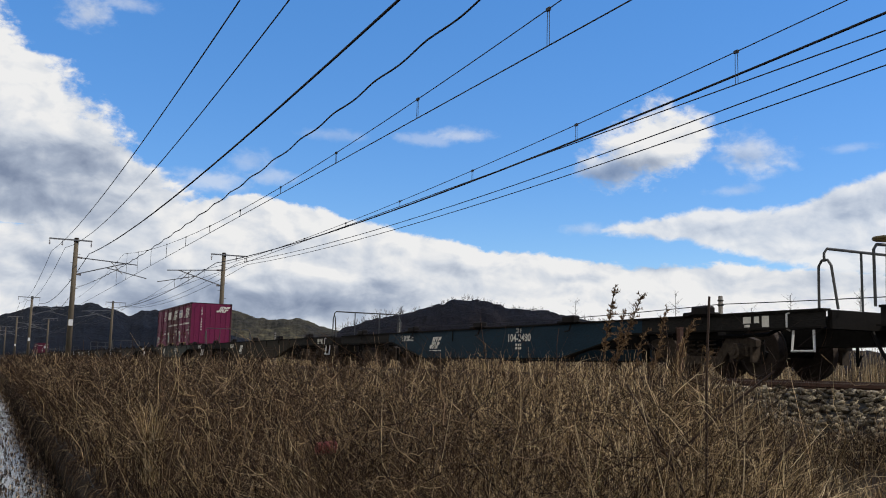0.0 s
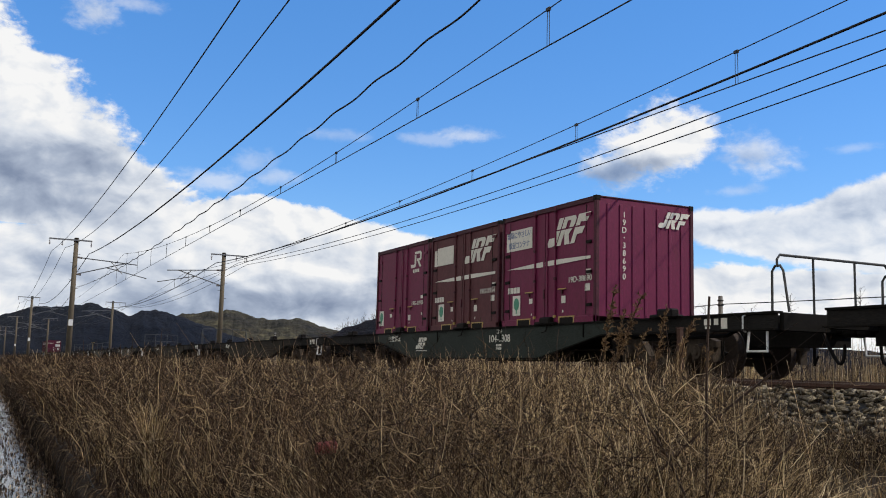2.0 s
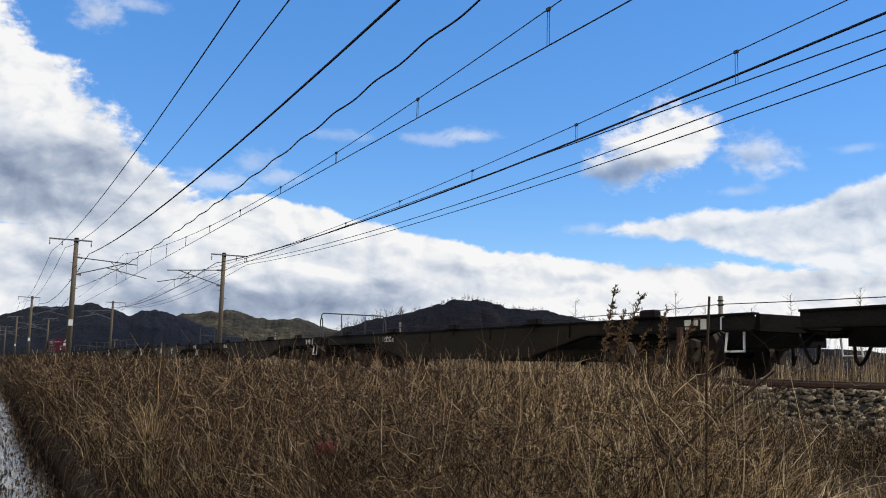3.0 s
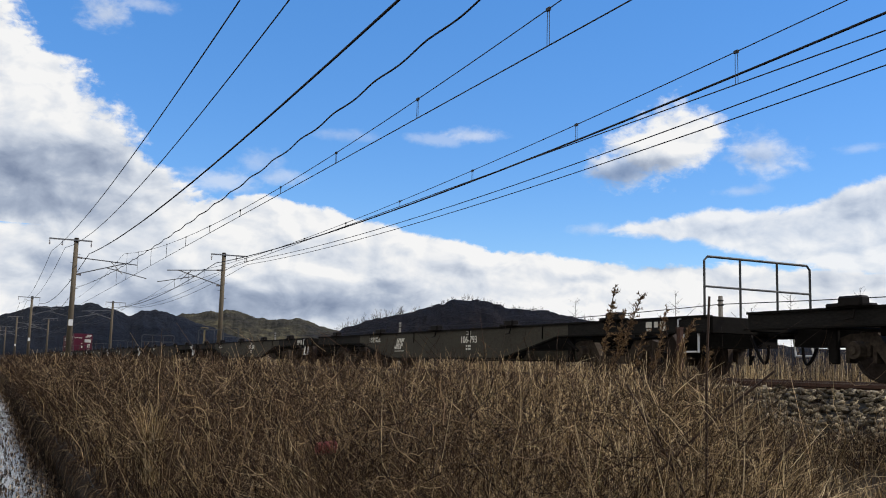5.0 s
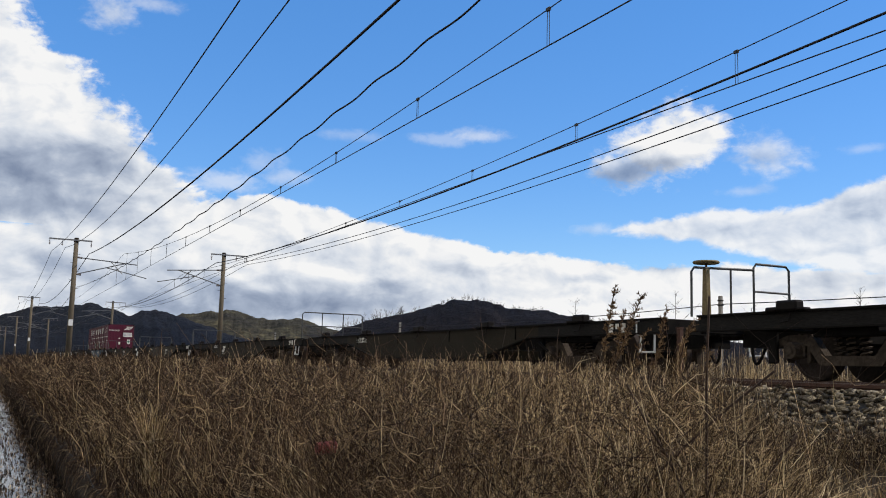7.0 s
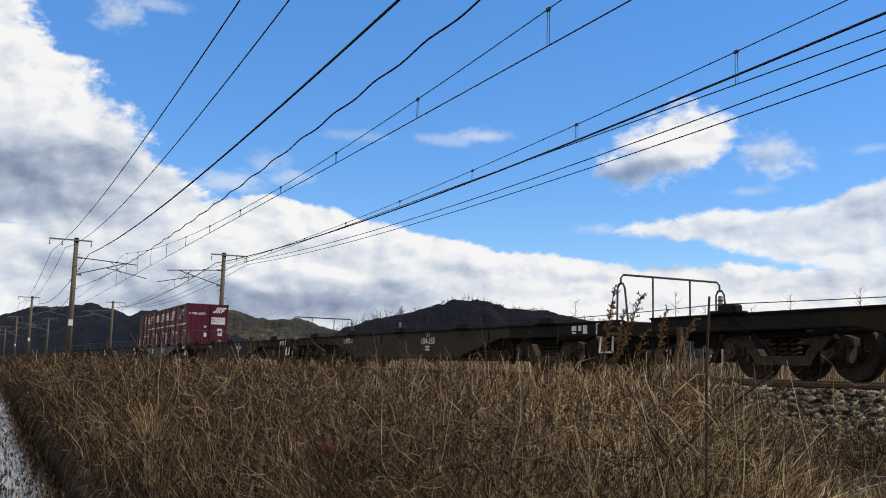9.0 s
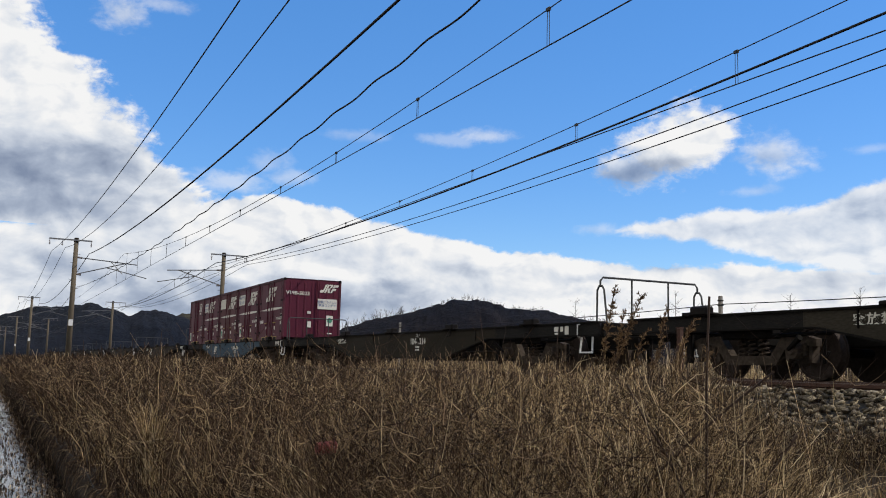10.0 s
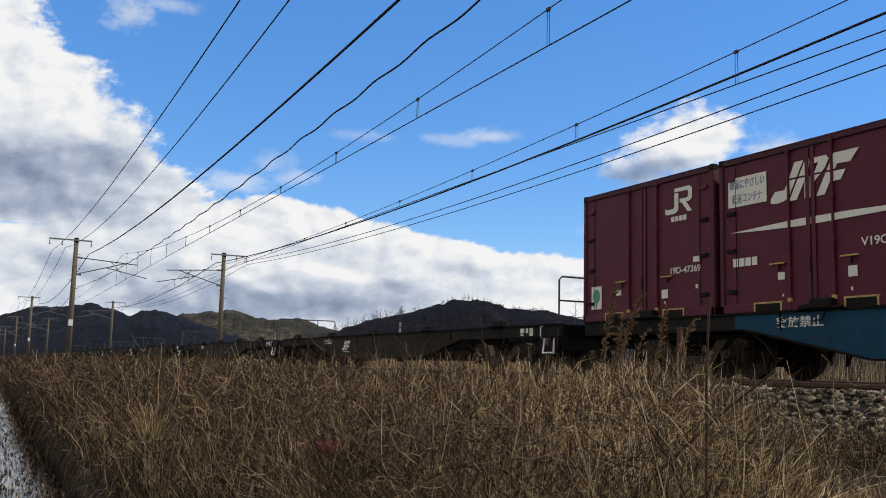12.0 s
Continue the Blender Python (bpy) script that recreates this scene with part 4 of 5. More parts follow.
        bm = emblem(bmesh.new(), 0.80 if early else -0.02, 1.63, 1.66, 0.57)
        o = part("operator_mark", bm, MARK_WHITE, c, "large white slanted block mark")
        o.location.x = X2
        bm = prism(bmesh.new(), [(1.64, 1.29), (0.9, 1.255), (0.2, 1.235), (-0.6, 1.245), (-1.65, 1.265), (-1.65, 1.32), (-0.6, 1.345), (0.2, 1.345), (0.9, 1.32)], X2 - 0.002, X2 + 0.002)
        part("white_stripe", bm, MARK_WHITE, c, "tapering white stripe")
        if style in ("panel", "slogan"):
            y0, y1 = (0.84, 1.66) if early else (0.55, 1.66)
            panel = part("white_panel", boxed(X2 - 0.002, X2 + 0.002, y0, y1, 1.70, 2.17), MARK_WHITE, c, "white panel")
            if style == "slogan":
                for z, words in ((2.045, "環境にやさしい"), (1.815, "鉄道コンテナ")):
                    lettering("slogan", words, 0.165, LABEL_BLUE, panel, X2 - 0.004, (y0 + y1) / 2, z, (y1 - y0 - 0.06) / (0.165 * 7), "grey-blue printed slogan")
        bm = bmesh.new()
        for k in range(4):
            v = 1.52 - 0.135 * k
            prism(bm, [(v - 0.055, 0.74), (v + 0.055, 0.74), (v + 0.055, 0.87), (v - 0.055, 0.87)], X2 - 0.002, X2 + 0.002)
        part("operator_name", bm, MARK_WHITE, c, "white bars of small lettering")
        lettering("container_number", number, 0.165, MARK_WHITE, c, X2, -1.28, 0.88, 1.12, "white container number")
        stickers = ((0.58, 0.53, 0.13, 0.11), (-0.70, 0.50, 0.15, 0.15), (-1.58, 1.01, 0.17, 0.10), (-1.55, 0.70, 0.17, 0.14), (-0.68, 0.26, 0.03, 0.05), (0.55, 0.24, 0.03, 0.04))
    else:
        o = part("operator_mark", small_emblem(bmesh.new(), -0.62, 1.80, 0.70, 0.44), MARK_WHITE, c, "white hooked block mark")
        o.location.x = X2
        bm = bmesh.new()
        for k in range(4):
            v = -0.82 - 0.105 * k
            prism(bm, [(v - 0.042, 1.66), (v + 0.042, 1.66), (v + 0.042, 1.75), (v - 0.042, 1.75)], X2 - 0.002, X2 + 0.002)
        part("operator_name", bm, MARK_WHITE, c, "white bars of small lettering")
        lettering("container_number", number, 0.155, MARK_WHITE, c, X2, -1.12, 0.80, 1.12, "white container number")
        stickers = ((0.72, 0.52, 0.15, 0.10), (-0.60, 0.42, 0.17, 0.15), (-1.42, 0.96, 0.17, 0.09), (-1.42, 0.50, 0.06, 0.07), (-0.60, 0.27, 0.03, 0.04))
    if style == "tail" or (style in ("panel", "slogan") and not early):
        y = 1.43 if style == "tail" else 1.19
        lab = part("inspection_label", boxed(X2 - 0.002, X2 + 0.002, y - 0.165, y + 0.165, 0.24, 0.68), MARK_WHITE, c, "white label with a green leaf shape")
        bm = bmesh.new()
        prism(bm, [(y + 0.115 * math.cos(a * math.tau / 14), 0.49 + 0.14 * math.sin(a * math.tau / 14)) for a in range(14)], X2 - 0.005, X2 - 0.002)
        part("leaf_print", bm, LABEL_GREEN, lab)
        part("leaf_stalk", boxed(X2 - 0.005, X2 - 0.002, y - 0.02, y + 0.02, 0.28, 0.36), LABEL_GREEN, lab)
    for y, z, a, b in stickers:
        part("small_label", boxed(X2 - 0.002, X2 + 0.002, y - a / 2, y + a / 2, z - b / 2, z + b / 2), MARK_WHITE, c, "small white sticker")
    return c


def end_marks(c, upright):
    """What is printed on the front end wall."""
    y = -CL / 2 - 0.003
    bm = emblem(bmesh.new(), 0.0, 0.0, 0.85, 0.34)
    o = part("end_mark", bm, MARK_WHITE, c, "white slanted block mark")
    o.matrix_basis = pose(0.28, y, 1.98, 0, 0, 90)
    if upright:
        for k, ch in enumerate("19D·38690"):
            lettering("end_number", ch, 0.16, MARK_WHITE, c, -0.55, y - 0.002, 2.16 - 0.155 * k, 1.0, "white upright number", 90)
        return
    lettering("end_number", "V19B-5023", 0.20, MARK_WHITE, c, -0.62, y - 0.002, 1.90, 1.1, "white container number", 90)
    part("slogan_panel", boxed(0.22, 1.05, y - 0.006, y - 0.002, 1.30, 1.72), MARK_WHITE, c, "white slogan panel")
    lettering("slogan", "環境にやさしい\n鉄道コンテナ", 0.125, LABEL_BLUE, c, 0.64, y - 0.008, 1.52, 1.0, "grey-blue printed slogan", 90)
    lab = part("inspection_label", boxed(0.62, 0.90, y - 0.006, y - 0.002, 0.62, 1.05), MARK_WHITE, c, "white label with a green leaf shape")
    bm = bmesh.new()
    rod(bm, (0.76, y - 0.007, 0.85), (0.76, y - 0.010, 0.85), 0.11, 0.11, 16)
    part("leaf_print", bm, LABEL_GREEN, lab)
    part("end_bar", rod(bmesh.new(), (0.20, y - 0.02, 0.1), (0.20, y - 0.02, CH - 0.05), 0.02), RED_DARK, c)
    for x, z, w, h in ((-0.12, 1.14, 0.15, 0.10), (-0.1, 0.66, 0.16, 0.24), (0.78, 0.32, 0.2, 0.04)):
        part("small_label", boxed(x - w / 2, x + w / 2, y - 0.006, y - 0.002, z - h / 2, z + h / 2), MARK_WHITE, c, "small white stickers")


STEP = 3.8425
FIRST = [("plain", "19D-38690", RED_PAINT), ("panel", "19G-2954", RED_FADED), ("tail", "19G-20926", RED_PAINT)]
SECOND = [("plain", "V19B-5023", RED_DARK), ("slogan", "19D-34098", RED_DARK), ("panel", "19D-16956", RED_FADED), ("slogan", "V19C-5208", RED_DARK), ("tail", "19D-47369", RED_DARK)]
containers = []
for start, row in ((55.479, FIRST), (238.359, SECOND)):
    for k, (style, number, paint) in enumerate(row):
        faded = "faded brownish-red" if paint is RED_FADED else "deep red" if paint is RED_DARK else "purple-red"
        kind = {"plain": "with a large white mark and stripe", "panel": "with a white panel and stripe", "slogan": "with a printed slogan panel and stripe", "tail": "with a small white mark"}[style]
        if start < 100 and k == 0:
            style = "slogan"
        c = make_container(paint, number, style, f"{faded} steel railway container {kind}")
        if k == 0:
            end_marks(c, start < 100)
        containers.append((c, start + CL / 2 + STEP * k))


# ---- ballast stones ----
def stone_mesh(seed):
    rnd = random.Random(seed)
    bm = bmesh.new()
    for k in range(11):
        v = Vector((rnd.uniform(-1, 1), rnd.uniform(-1, 1), rnd.uniform(-1, 1)))
        v = v / max(abs(v.x), abs(v.y), abs(v.z)) * rnd.uniform(0.75, 1.0)
        bm.verts.new((v.x * 1.15, v.y * 0.9, v.z * 0.7))
    bmesh.ops.convex_hull(bm, input=bm.verts)
    bmesh.ops.delete(bm, geom=[v for v in bm.verts if not v.link_faces], context="VERTS")
    bmesh.ops.triangulate(bm, faces=bm.faces)
    me = bpy.data.meshes.new("stone")
    bm.to_mesh(me)
    bm.free()
    me.materials.append(STONE)
    return me


def bed_z(x):
    return float(np.interp(x, [q[0] for q in BALLAST_PROFILE], [q[1] for q in BALLAST_PROFILE]))


def make_stones():
    rnd = random.Random(4)
    shapes = [stone_mesh(k) for k in range(8)]
    for k in range(300):
        x, y = rnd.uniform(-6.55, -5.2), rnd.uniform(3.4, 8.6)
        s = rnd.uniform(0.017, 0.044)
        ob = new("stone", shapes[k % 8])
        ob.parent = ballast
        ob.matrix_basis = Matrix.LocRotScale((x, y, bed_z(x) + s * 0.5 + rnd.uniform(0, 0.035)), Euler((rnd.uniform(-0.6, 0.6), rnd.uniform(-0.6, 0.6), rnd.uniform(0, 6.28))), (s, s, s))
    rng = np.random.default_rng(8)
    verts, faces, base = [], [], 0
    shape = []
    for me in shapes:
        v = np.array([q.co for q in me.vertices])
        f = np.array([list(q.vertices) for q in me.polygons])
        shape.append((v, f))
    n = 30000
    near = rng.random(n) < 0.6
    yy = np.where(near, rng.uniform(2.0, 11.0, n), 11 + 70 * rng.random(n) ** 1.8)
    xx = np.where(rng.random(n) < 0.72, rng.uniform(-6.7, -4.4, n), rng.uniform(-4.4, 2.2, n))
    for k in range(n):
        v, f = shape[k % 8]
        s = rng.uniform(0.014, 0.038) * (1.0 if yy[k] < 14 else 1.7)
        a = rng.uniform(0, 6.28)
        c, d = math.cos(a), math.sin(a)
        t = rng.uniform(-0.5, 0.5)
        q = v * s
        q = np.stack([q[:, 0] * c - q[:, 1] * d, q[:, 0] * d + q[:, 1] * c, q[:, 2] + t * q[:, 0]], -1)
        low = -0.1 if -4.95 < xx[k] < -3.05 or -0.95 < xx[k] < 0.95 else 0.0
        q += (xx[k], yy[k], bed_z(xx[k]) + s * rng.uniform(0.1, 0.9) + low * 0.3)
        verts.append(q)
        faces.append(f + base)
        base += len(v)
    ob = arrays_mesh("ballast_stones", np.concatenate(verts), np.concatenate(faces), STONES)
    tagged(ob, "loose grey crushed ballast stones on the shoulder", "ballast", kind="stuff")


# ---- dry vegetation ----
RNG = np.random.default_rng(21)


def ribbons(name, base, height, lean, width, material, label, category, curl=0.3):
    """Grass blades: base n x 3, height and lean n, each a bent tapering strip."""
    n = len(base)
    a = RNG.uniform(0, math.tau, n)
    b = a + RNG.uniform(0.8, 2.3, n)
    way = np.stack([np.cos(a), np.sin(a), np.zeros(n)], -1)
    flat = np.stack([np.cos(b), np.sin(b), np.zeros(n)], -1)
    kink = RNG.normal(0, curl, (n, 2))
    levels = (0.0, 0.35, 0.7, 1.0)
    rows = []
    for j, s in enumerate(levels):
        up = height * (s - 0.35 * np.clip(lean, 0, 1.6) * s * s)
        p = base + way * (lean * height * s ** 1.7)[:, None] + np.array([0, 0, 1.0]) * up[:, None]
        p[:, :2] += kink * (height * s * (1 - 0.3 * s) * 0.35)[:, None] * math.sin(s * 2.4)
        w = width * (1 - 0.75 * s)
        rows.append((p - flat * w[:, None] / 2, p + flat * w[:, None] / 2))
    verts = np.stack([v for r in rows for v in r], 1).reshape(-1, 3)
    quad = np.array([[0, 1, 3, 2], [2, 3, 5, 4], [4, 5, 7, 6]])
    faces = (np.arange(n)[:, None, None] * 8 + quad[None]).reshape(-1, 4)
    return tagged(arrays_mesh(name, verts, faces, material), label, category, kind="stuff")


def tubes(lines, radii):
    """Three-sided tapering stems along polylines: lines n x k x 3, radii n x k. Returns verts and faces."""
    n, k, _ = lines.shape
    way = np.gradient(lines, axis=1)
    way /= np.linalg.norm(way, axis=2, keepdims=True) + 1e-9
    ref = np.where(np.abs(way[..., 2:3]) > 0.8, np.array([1.0, 0, 0]), np.array([0, 0, 1.0]))
    side = np.cross(way, ref)
    side /= np.linalg.norm(side, axis=2, keepdims=True) + 1e-9
    up = np.cross(way, side)
    ring = []
    for j in range(3):
        c, s = math.cos(j * math.tau / 3), math.sin(j * math.tau / 3)
        ring.append(lines + (side * c + up * s) * radii[..., None])
    verts = np.stack(ring, 2).reshape(-1, 3)
    f = []
    for i in range(k - 1):
        for j in range(3):
            f.append([i * 3 + j, i * 3 + (j + 1) % 3, (i + 1) * 3 + (j + 1) % 3, (i + 1) * 3 + j])
    faces = (np.arange(n)[:, None, None] * (k * 3) + np.array(f)[None]).reshape(-1, 4)
    return verts, faces


def grow(base, height, lean, thick, points=5, wander=0.10):
    """Wavering stems from base."""
    n = len(base)
    a = RNG.uniform(0, math.tau, n)
    s = np.linspace(0, 1, points)
    line = base[:, None, :] + np.stack([np.cos(a)[:, None] * (lean * height)[:, None] * s ** 1.3, np.sin(a)[:, None] * (lean * height)[:, None] * s ** 1.3, height[:, None] * s * np.ones((n, 1))], -1)
    line[:, 1:, :] += RNG.normal(0, 1, (n, points - 1, 3)) * (height * wander)[:, None, None] * np.array([1, 1, 0.3])
    return line, thick[:, None] * (1 - 0.7 * s)[None, :]


def branch(lines, radii, count, length, rise=0.7, points=4):
    """Side twigs from the upper two thirds of each stem."""
    n, k, _ = lines.shape
    pick = RNG.uniform(0.25, 0.97, (n, count)) * (k - 1)
    i = np.minimum(pick.astype(int), k - 2)
    f = (pick - i)[..., None]
    r = np.arange(n)[:, None]
    start = (lines[r, i] * (1 - f) + lines[r, i + 1] * f).reshape(-1, 3)
    a = RNG.uniform(0, math.tau, len(start))
    e = RNG.uniform(0.15, 1.1, len(start)) * rise
    size = np.repeat(length, count) * RNG.uniform(0.4, 1.0, len(start)) * (1.25 - (pick / (k - 1))).ravel()
    s = np.linspace(0, 1, points)
    out = np.stack([np.cos(a)[:, None] * s * np.cos(e)[:, None], np.sin(a)[:, None] * s * np.cos(e)[:, None], np.sin(e)[:, None] * s + 0.25 * s * s], -1) * size[:, None, None]
    line = start[:, None, :] + out
    line[:, 1:] += RNG.normal(0, 0.05, (len(start), points - 1, 3)) * size[:, None, None]
    base_r = np.repeat(radii[:, 0], count) * 0.5
    return line, base_r[:, None] * (1 - 0.6 * s)[None, :]


def stems_object(name, groups, material, label, category):
    vs, fs, base = [], [], 0
    for line, rad in groups:
        v, f = tubes(line, rad)
        vs.append(v)
        fs.append(f + base)
        base += len(v)
    return tagged(arrays_mesh(name, np.concatenate(vs), np.concatenate(fs), material), label, category, kind="stuff")


def field_spots(n, y0, y1, x0=-10.44, x1=-6.2, power=1.0, gaps=-0.16):
    """Places in the rough strip between ditch and ballast, thicker near the start."""
    u = RNG.random(n) ** power
    y = y0 * (y1 / y0) ** u
    x = RNG.uniform(x0, x1, n)
    bunch = np.array([noise.noise((a * 1.5, b * 1.1, 9.0)) + 0.6 * noise.noise((a * 4.0, b * 3.0, 4.0)) for a, b in zip(x, y)])
    keep = bunch + RNG.normal(0, 0.18, n) > gaps
    x, y = x[keep], y[keep]
    z = np.interp(x, PROFILE_X, PROFILE_Z) - 0.02
    return np.stack([x, y, z], -1)


def crest(spots):
    """How high the growth reaches, level with the rails further along and lower beside the track close by."""
    y, x = spots[:, 1], spots[:, 0]
    turn = np.degrees(np.arctan2(x + 11.75, y))
    u = np.clip((49.0 - turn) / 8.0, 0, 1)
    top = -0.60 + 0.64 * u * u * (3 - 2 * u) + 0.0012 * np.clip(y - 12, 0, 70)
    patch = np.array([noise.noise((a * 0.8, b * 0.45, 2.0)) for a, b in zip(x, y)])
    return np.maximum(0.18, top + 0.12 * patch - spots[:, 2])


def make_vegetation():
    far = lambda p: np.clip(np.hypot(p[:, 0] + 11.75, p[:, 1]) / 9.0, 0.5, 9.0)
    # flattened straw mat that hides the soil; its dark colour stands for shade
    p = field_spots(24000, 2.2, 120)
    ribbons("straw_mat", p, RNG.uniform(0.12, 0.36, len(p)), RNG.uniform(0.8, 2.2, len(p)), 0.006 * far(p), TWIG, "flattened tangle of dry straw on the field strip", "grass", 0.6)
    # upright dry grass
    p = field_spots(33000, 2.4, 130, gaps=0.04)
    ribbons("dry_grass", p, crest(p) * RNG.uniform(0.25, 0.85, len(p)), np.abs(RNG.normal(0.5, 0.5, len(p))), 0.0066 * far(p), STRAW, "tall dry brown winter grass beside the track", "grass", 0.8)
    # weeds with side twigs
    p = field_spots(12500, 2.8, 110)
    h = crest(p) * RNG.uniform(0.55, 1.12, len(p))
    line, rad = grow(p, h, np.abs(RNG.normal(0.34, 0.24, len(p))), 0.0040 * far(p) ** 0.8, 5, 0.08)
    tw, tr = branch(line, rad, 8, h * 0.45)
    stems_object("dead_weeds", [(line, rad), (tw, tr)], TWIG, "tangled leafless brown weeds and twigs", "weeds")
    # short broken twigs and straws caught in one another
    for name, n, y1, stuff_m, thick, label in (("fine_straw", 30000, 70, STRAW, 0.0017, "fine pale fuzz of bent straws"), ("twig_tangle", 17000, 60, TWIG, 0.0034, "dense tangle of short brown broken twigs"), ("straw_tangle", 14000, 60, STRAW, 0.0031, "dense tangle of short bent straws"), ("pale_tangle", 12000, 8.5, REED, 0.0030, "pale tangle of bleached straws on the embankment slope")):
        p = field_spots(int(n * 1.4), 2.4, y1, gaps=0.02) if y1 > 10 else field_spots(n, 2.4, y1, -9.3, -6.2)
        n = len(p)
        p[:, 2] += crest(p) * RNG.random(n) ** 0.7 * 0.95
        size = RNG.uniform(0.12, 0.50, n) * np.clip(far(p) * 1.1, 0.6, 1.2)
        p[:, 2] -= 0.3 * size
        a, e = RNG.uniform(0, math.tau, n), RNG.normal(0.45, 0.6, n)
        b = a + RNG.normal(0, 0.9, n)
        e2 = e + RNG.normal(0, 0.7, n)
        w1 = np.stack([np.cos(a) * np.cos(e), np.sin(a) * np.cos(e), np.sin(e)], -1)
        w2 = np.stack([np.cos(b) * np.cos(e2), np.sin(b) * np.cos(e2), np.sin(e2)], -1)
        s = np.linspace(0, 1, 5)
        line = p[:, None, :] + size[:, None, None] * (w1[:, None, :] * (s - 0.5 * s * s)[None, :, None] + w2[:, None, :] * (0.5 * s * s)[None, :, None])
        line[:, 1:] += RNG.normal(0, 0.035, (n, 4, 3)) * size[:, None, None]
        rad = (thick * far(p) ** 0.65)[:, None] * np.linspace(1, 0.35, 5)[None, :]
        stems_object(name, [(line, rad)], stuff_m, label, "weeds")
    # pale bent stalks lying across the rest
    p = field_spots(1400, 5.0, 45)
    h = crest(p) * RNG.uniform(0.4, 0.9, len(p))
    line, rad = grow(p, h, RNG.uniform(0.1, 0.7, len(p)), 0.0042 * far(p) ** 0.7, 6, 0.045)
    stems_object("pale_stalks", [(line, rad)], REED, "pale broken straw stalks leaning across the weeds", "grass")
    # pale straw on the slope below the ballast
    p = field_spots(17000, 2.4, 8.0, -9.6, -6.2, gaps=-0.5)
    ribbons("pale_straw", p, crest(p) * RNG.uniform(0.5, 1.0, len(p)), np.abs(RNG.normal(0.5, 0.45, len(p))), np.full(len(p), 0.0066), REED, "pale bleached straw on the embankment slope", "grass", 0.9)
    # the same growth behind the viewpoint
    y = RNG.uniform(-22, 2.6, 5000)
    x = RNG.uniform(-10.4, -6.3, 5000)
    p = np.stack([x, y, np.interp(x, PROFILE_X, PROFILE_Z) - 0.02], -1)
    ribbons("dry_grass", p, RNG.uniform(0.25, 0.6, 5000), np.abs(RNG.normal(0.4, 0.4, 5000)), np.full(5000, 0.007), STRAW, "dry brown winter grass on the embankment foot", "grass", 0.8)
    # thin growth on the ballast shoulder
    p = field_spots(900, 3.2, 60, -6.4, -5.3)
    p[:, 2] = [bed_z(x) for x in p[:, 0]]
    ribbons("shoulder_grass", p, RNG.uniform(0.08, 0.35, len(p)), np.abs(RNG.normal(0.4, 0.3, len(p))), np.full(len(p), 0.005), STRAW, "sparse dry grass among the ballast stones", "grass")
    # growth between the nearer shoulder and the view's left: taller with distance
    p = field_spots(12000, 6.3, 150, -6.7, -5.5)
    p[:, 2] = [bed_z(x) for x in p[:, 0]]
    ribbons("trackside_grass", p, np.maximum(0.12, RNG.uniform(-0.28, 0.08, len(p)) - p[:, 2]) * np.clip((p[:, 1] - 4) / 3.4, 0.3, 1), np.abs(RNG.normal(0.25, 0.2, len(p))), 0.005 * far(p), STRAW, "dry grass at the foot of the ballast", "grass")
    # ditch edges
    tufts = 4 * (110 / 4) ** RNG.random(300)
    y = RNG.choice(tufts, 3500)
    y = y * (1 + RNG.normal(0, 0.018, 3500))
    p = np.stack([RNG.uniform(-10.47, -10.2, 3500), y, np.full(3500, -1.62)], -1)
    p[:, 2] = np.interp(p[:, 0], PROFILE_X, PROFILE_Z) - 0.03
    # twig colour puts the bank's deep shade into this grass
    ribbons("bank_grass", p, RNG.uniform(0.2, 0.65, 3500), RNG.uniform(0.2, 1.0, 3500), 0.0045 * far(p), TWIG, "dry grass hanging over the ditch edge", "grass", 0.5)
    # withered tufts hanging down the ditch wall
    n = 7000
    y = RNG.choice(tufts, n)
    y = y * (1 + RNG.normal(0, 0.02, n))
    b = np.stack([RNG.uniform(-10.52, -10.36, n), y, RNG.uniform(-1.5, -1.32, n)], -1)
    out, fall, side = RNG.uniform(0.0, 0.20, n), RNG.uniform(0.08, 0.50, n), RNG.normal(0, 0.34, n)
    s = np.linspace(0, 1, 5)
    line = b[:, None, :] + np.stack([-out[:, None] * s, side[:, None] * s, (0.4 * out)[:, None] * s - fall[:, None] * s * s], -1)
    stems_object("hanging_grass", [(line, (0.0026 * far(b) ** 0.7)[:, None] * np.linspace(1, 0.4, 5)[None, :])], TWIG, "withered brown grass hanging into the ditch", "grass")
    y = RNG.uniform(6, 40, 1500)
    p = np.stack([RNG.uniform(-12.2, -11.5, 1500), y, np.full(1500, -1.52)], -1)
    ribbons("bank_grass", p, RNG.uniform(0.1, 0.32, 1500), RNG.uniform(0.1, 0.8, 1500), np.full(1500, 0.006), STRAW, "short orange-brown grass on the ditch bank", "grass", 0.4)
    # reeds beyond the far track
    y = 4 * (140 / 4) ** RNG.random(20000)
    x = RNG.uniform(3.2, 7.5, 20000)
    p = np.stack([x, y, np.interp(x, PROFILE_X, PROFILE_Z)], -1)
    ribbons("reeds", p, np.clip(0.35 + 0.3 * RNG.normal(0, 1, 20000), -0.2, 1.0) - p[:, 2], np.abs(RNG.normal(0.08, 0.12, 20000)), 0.0062 * far(p) ** 0.8, REED, "dense pale dry reeds beyond the railway", "reeds", 0.1)


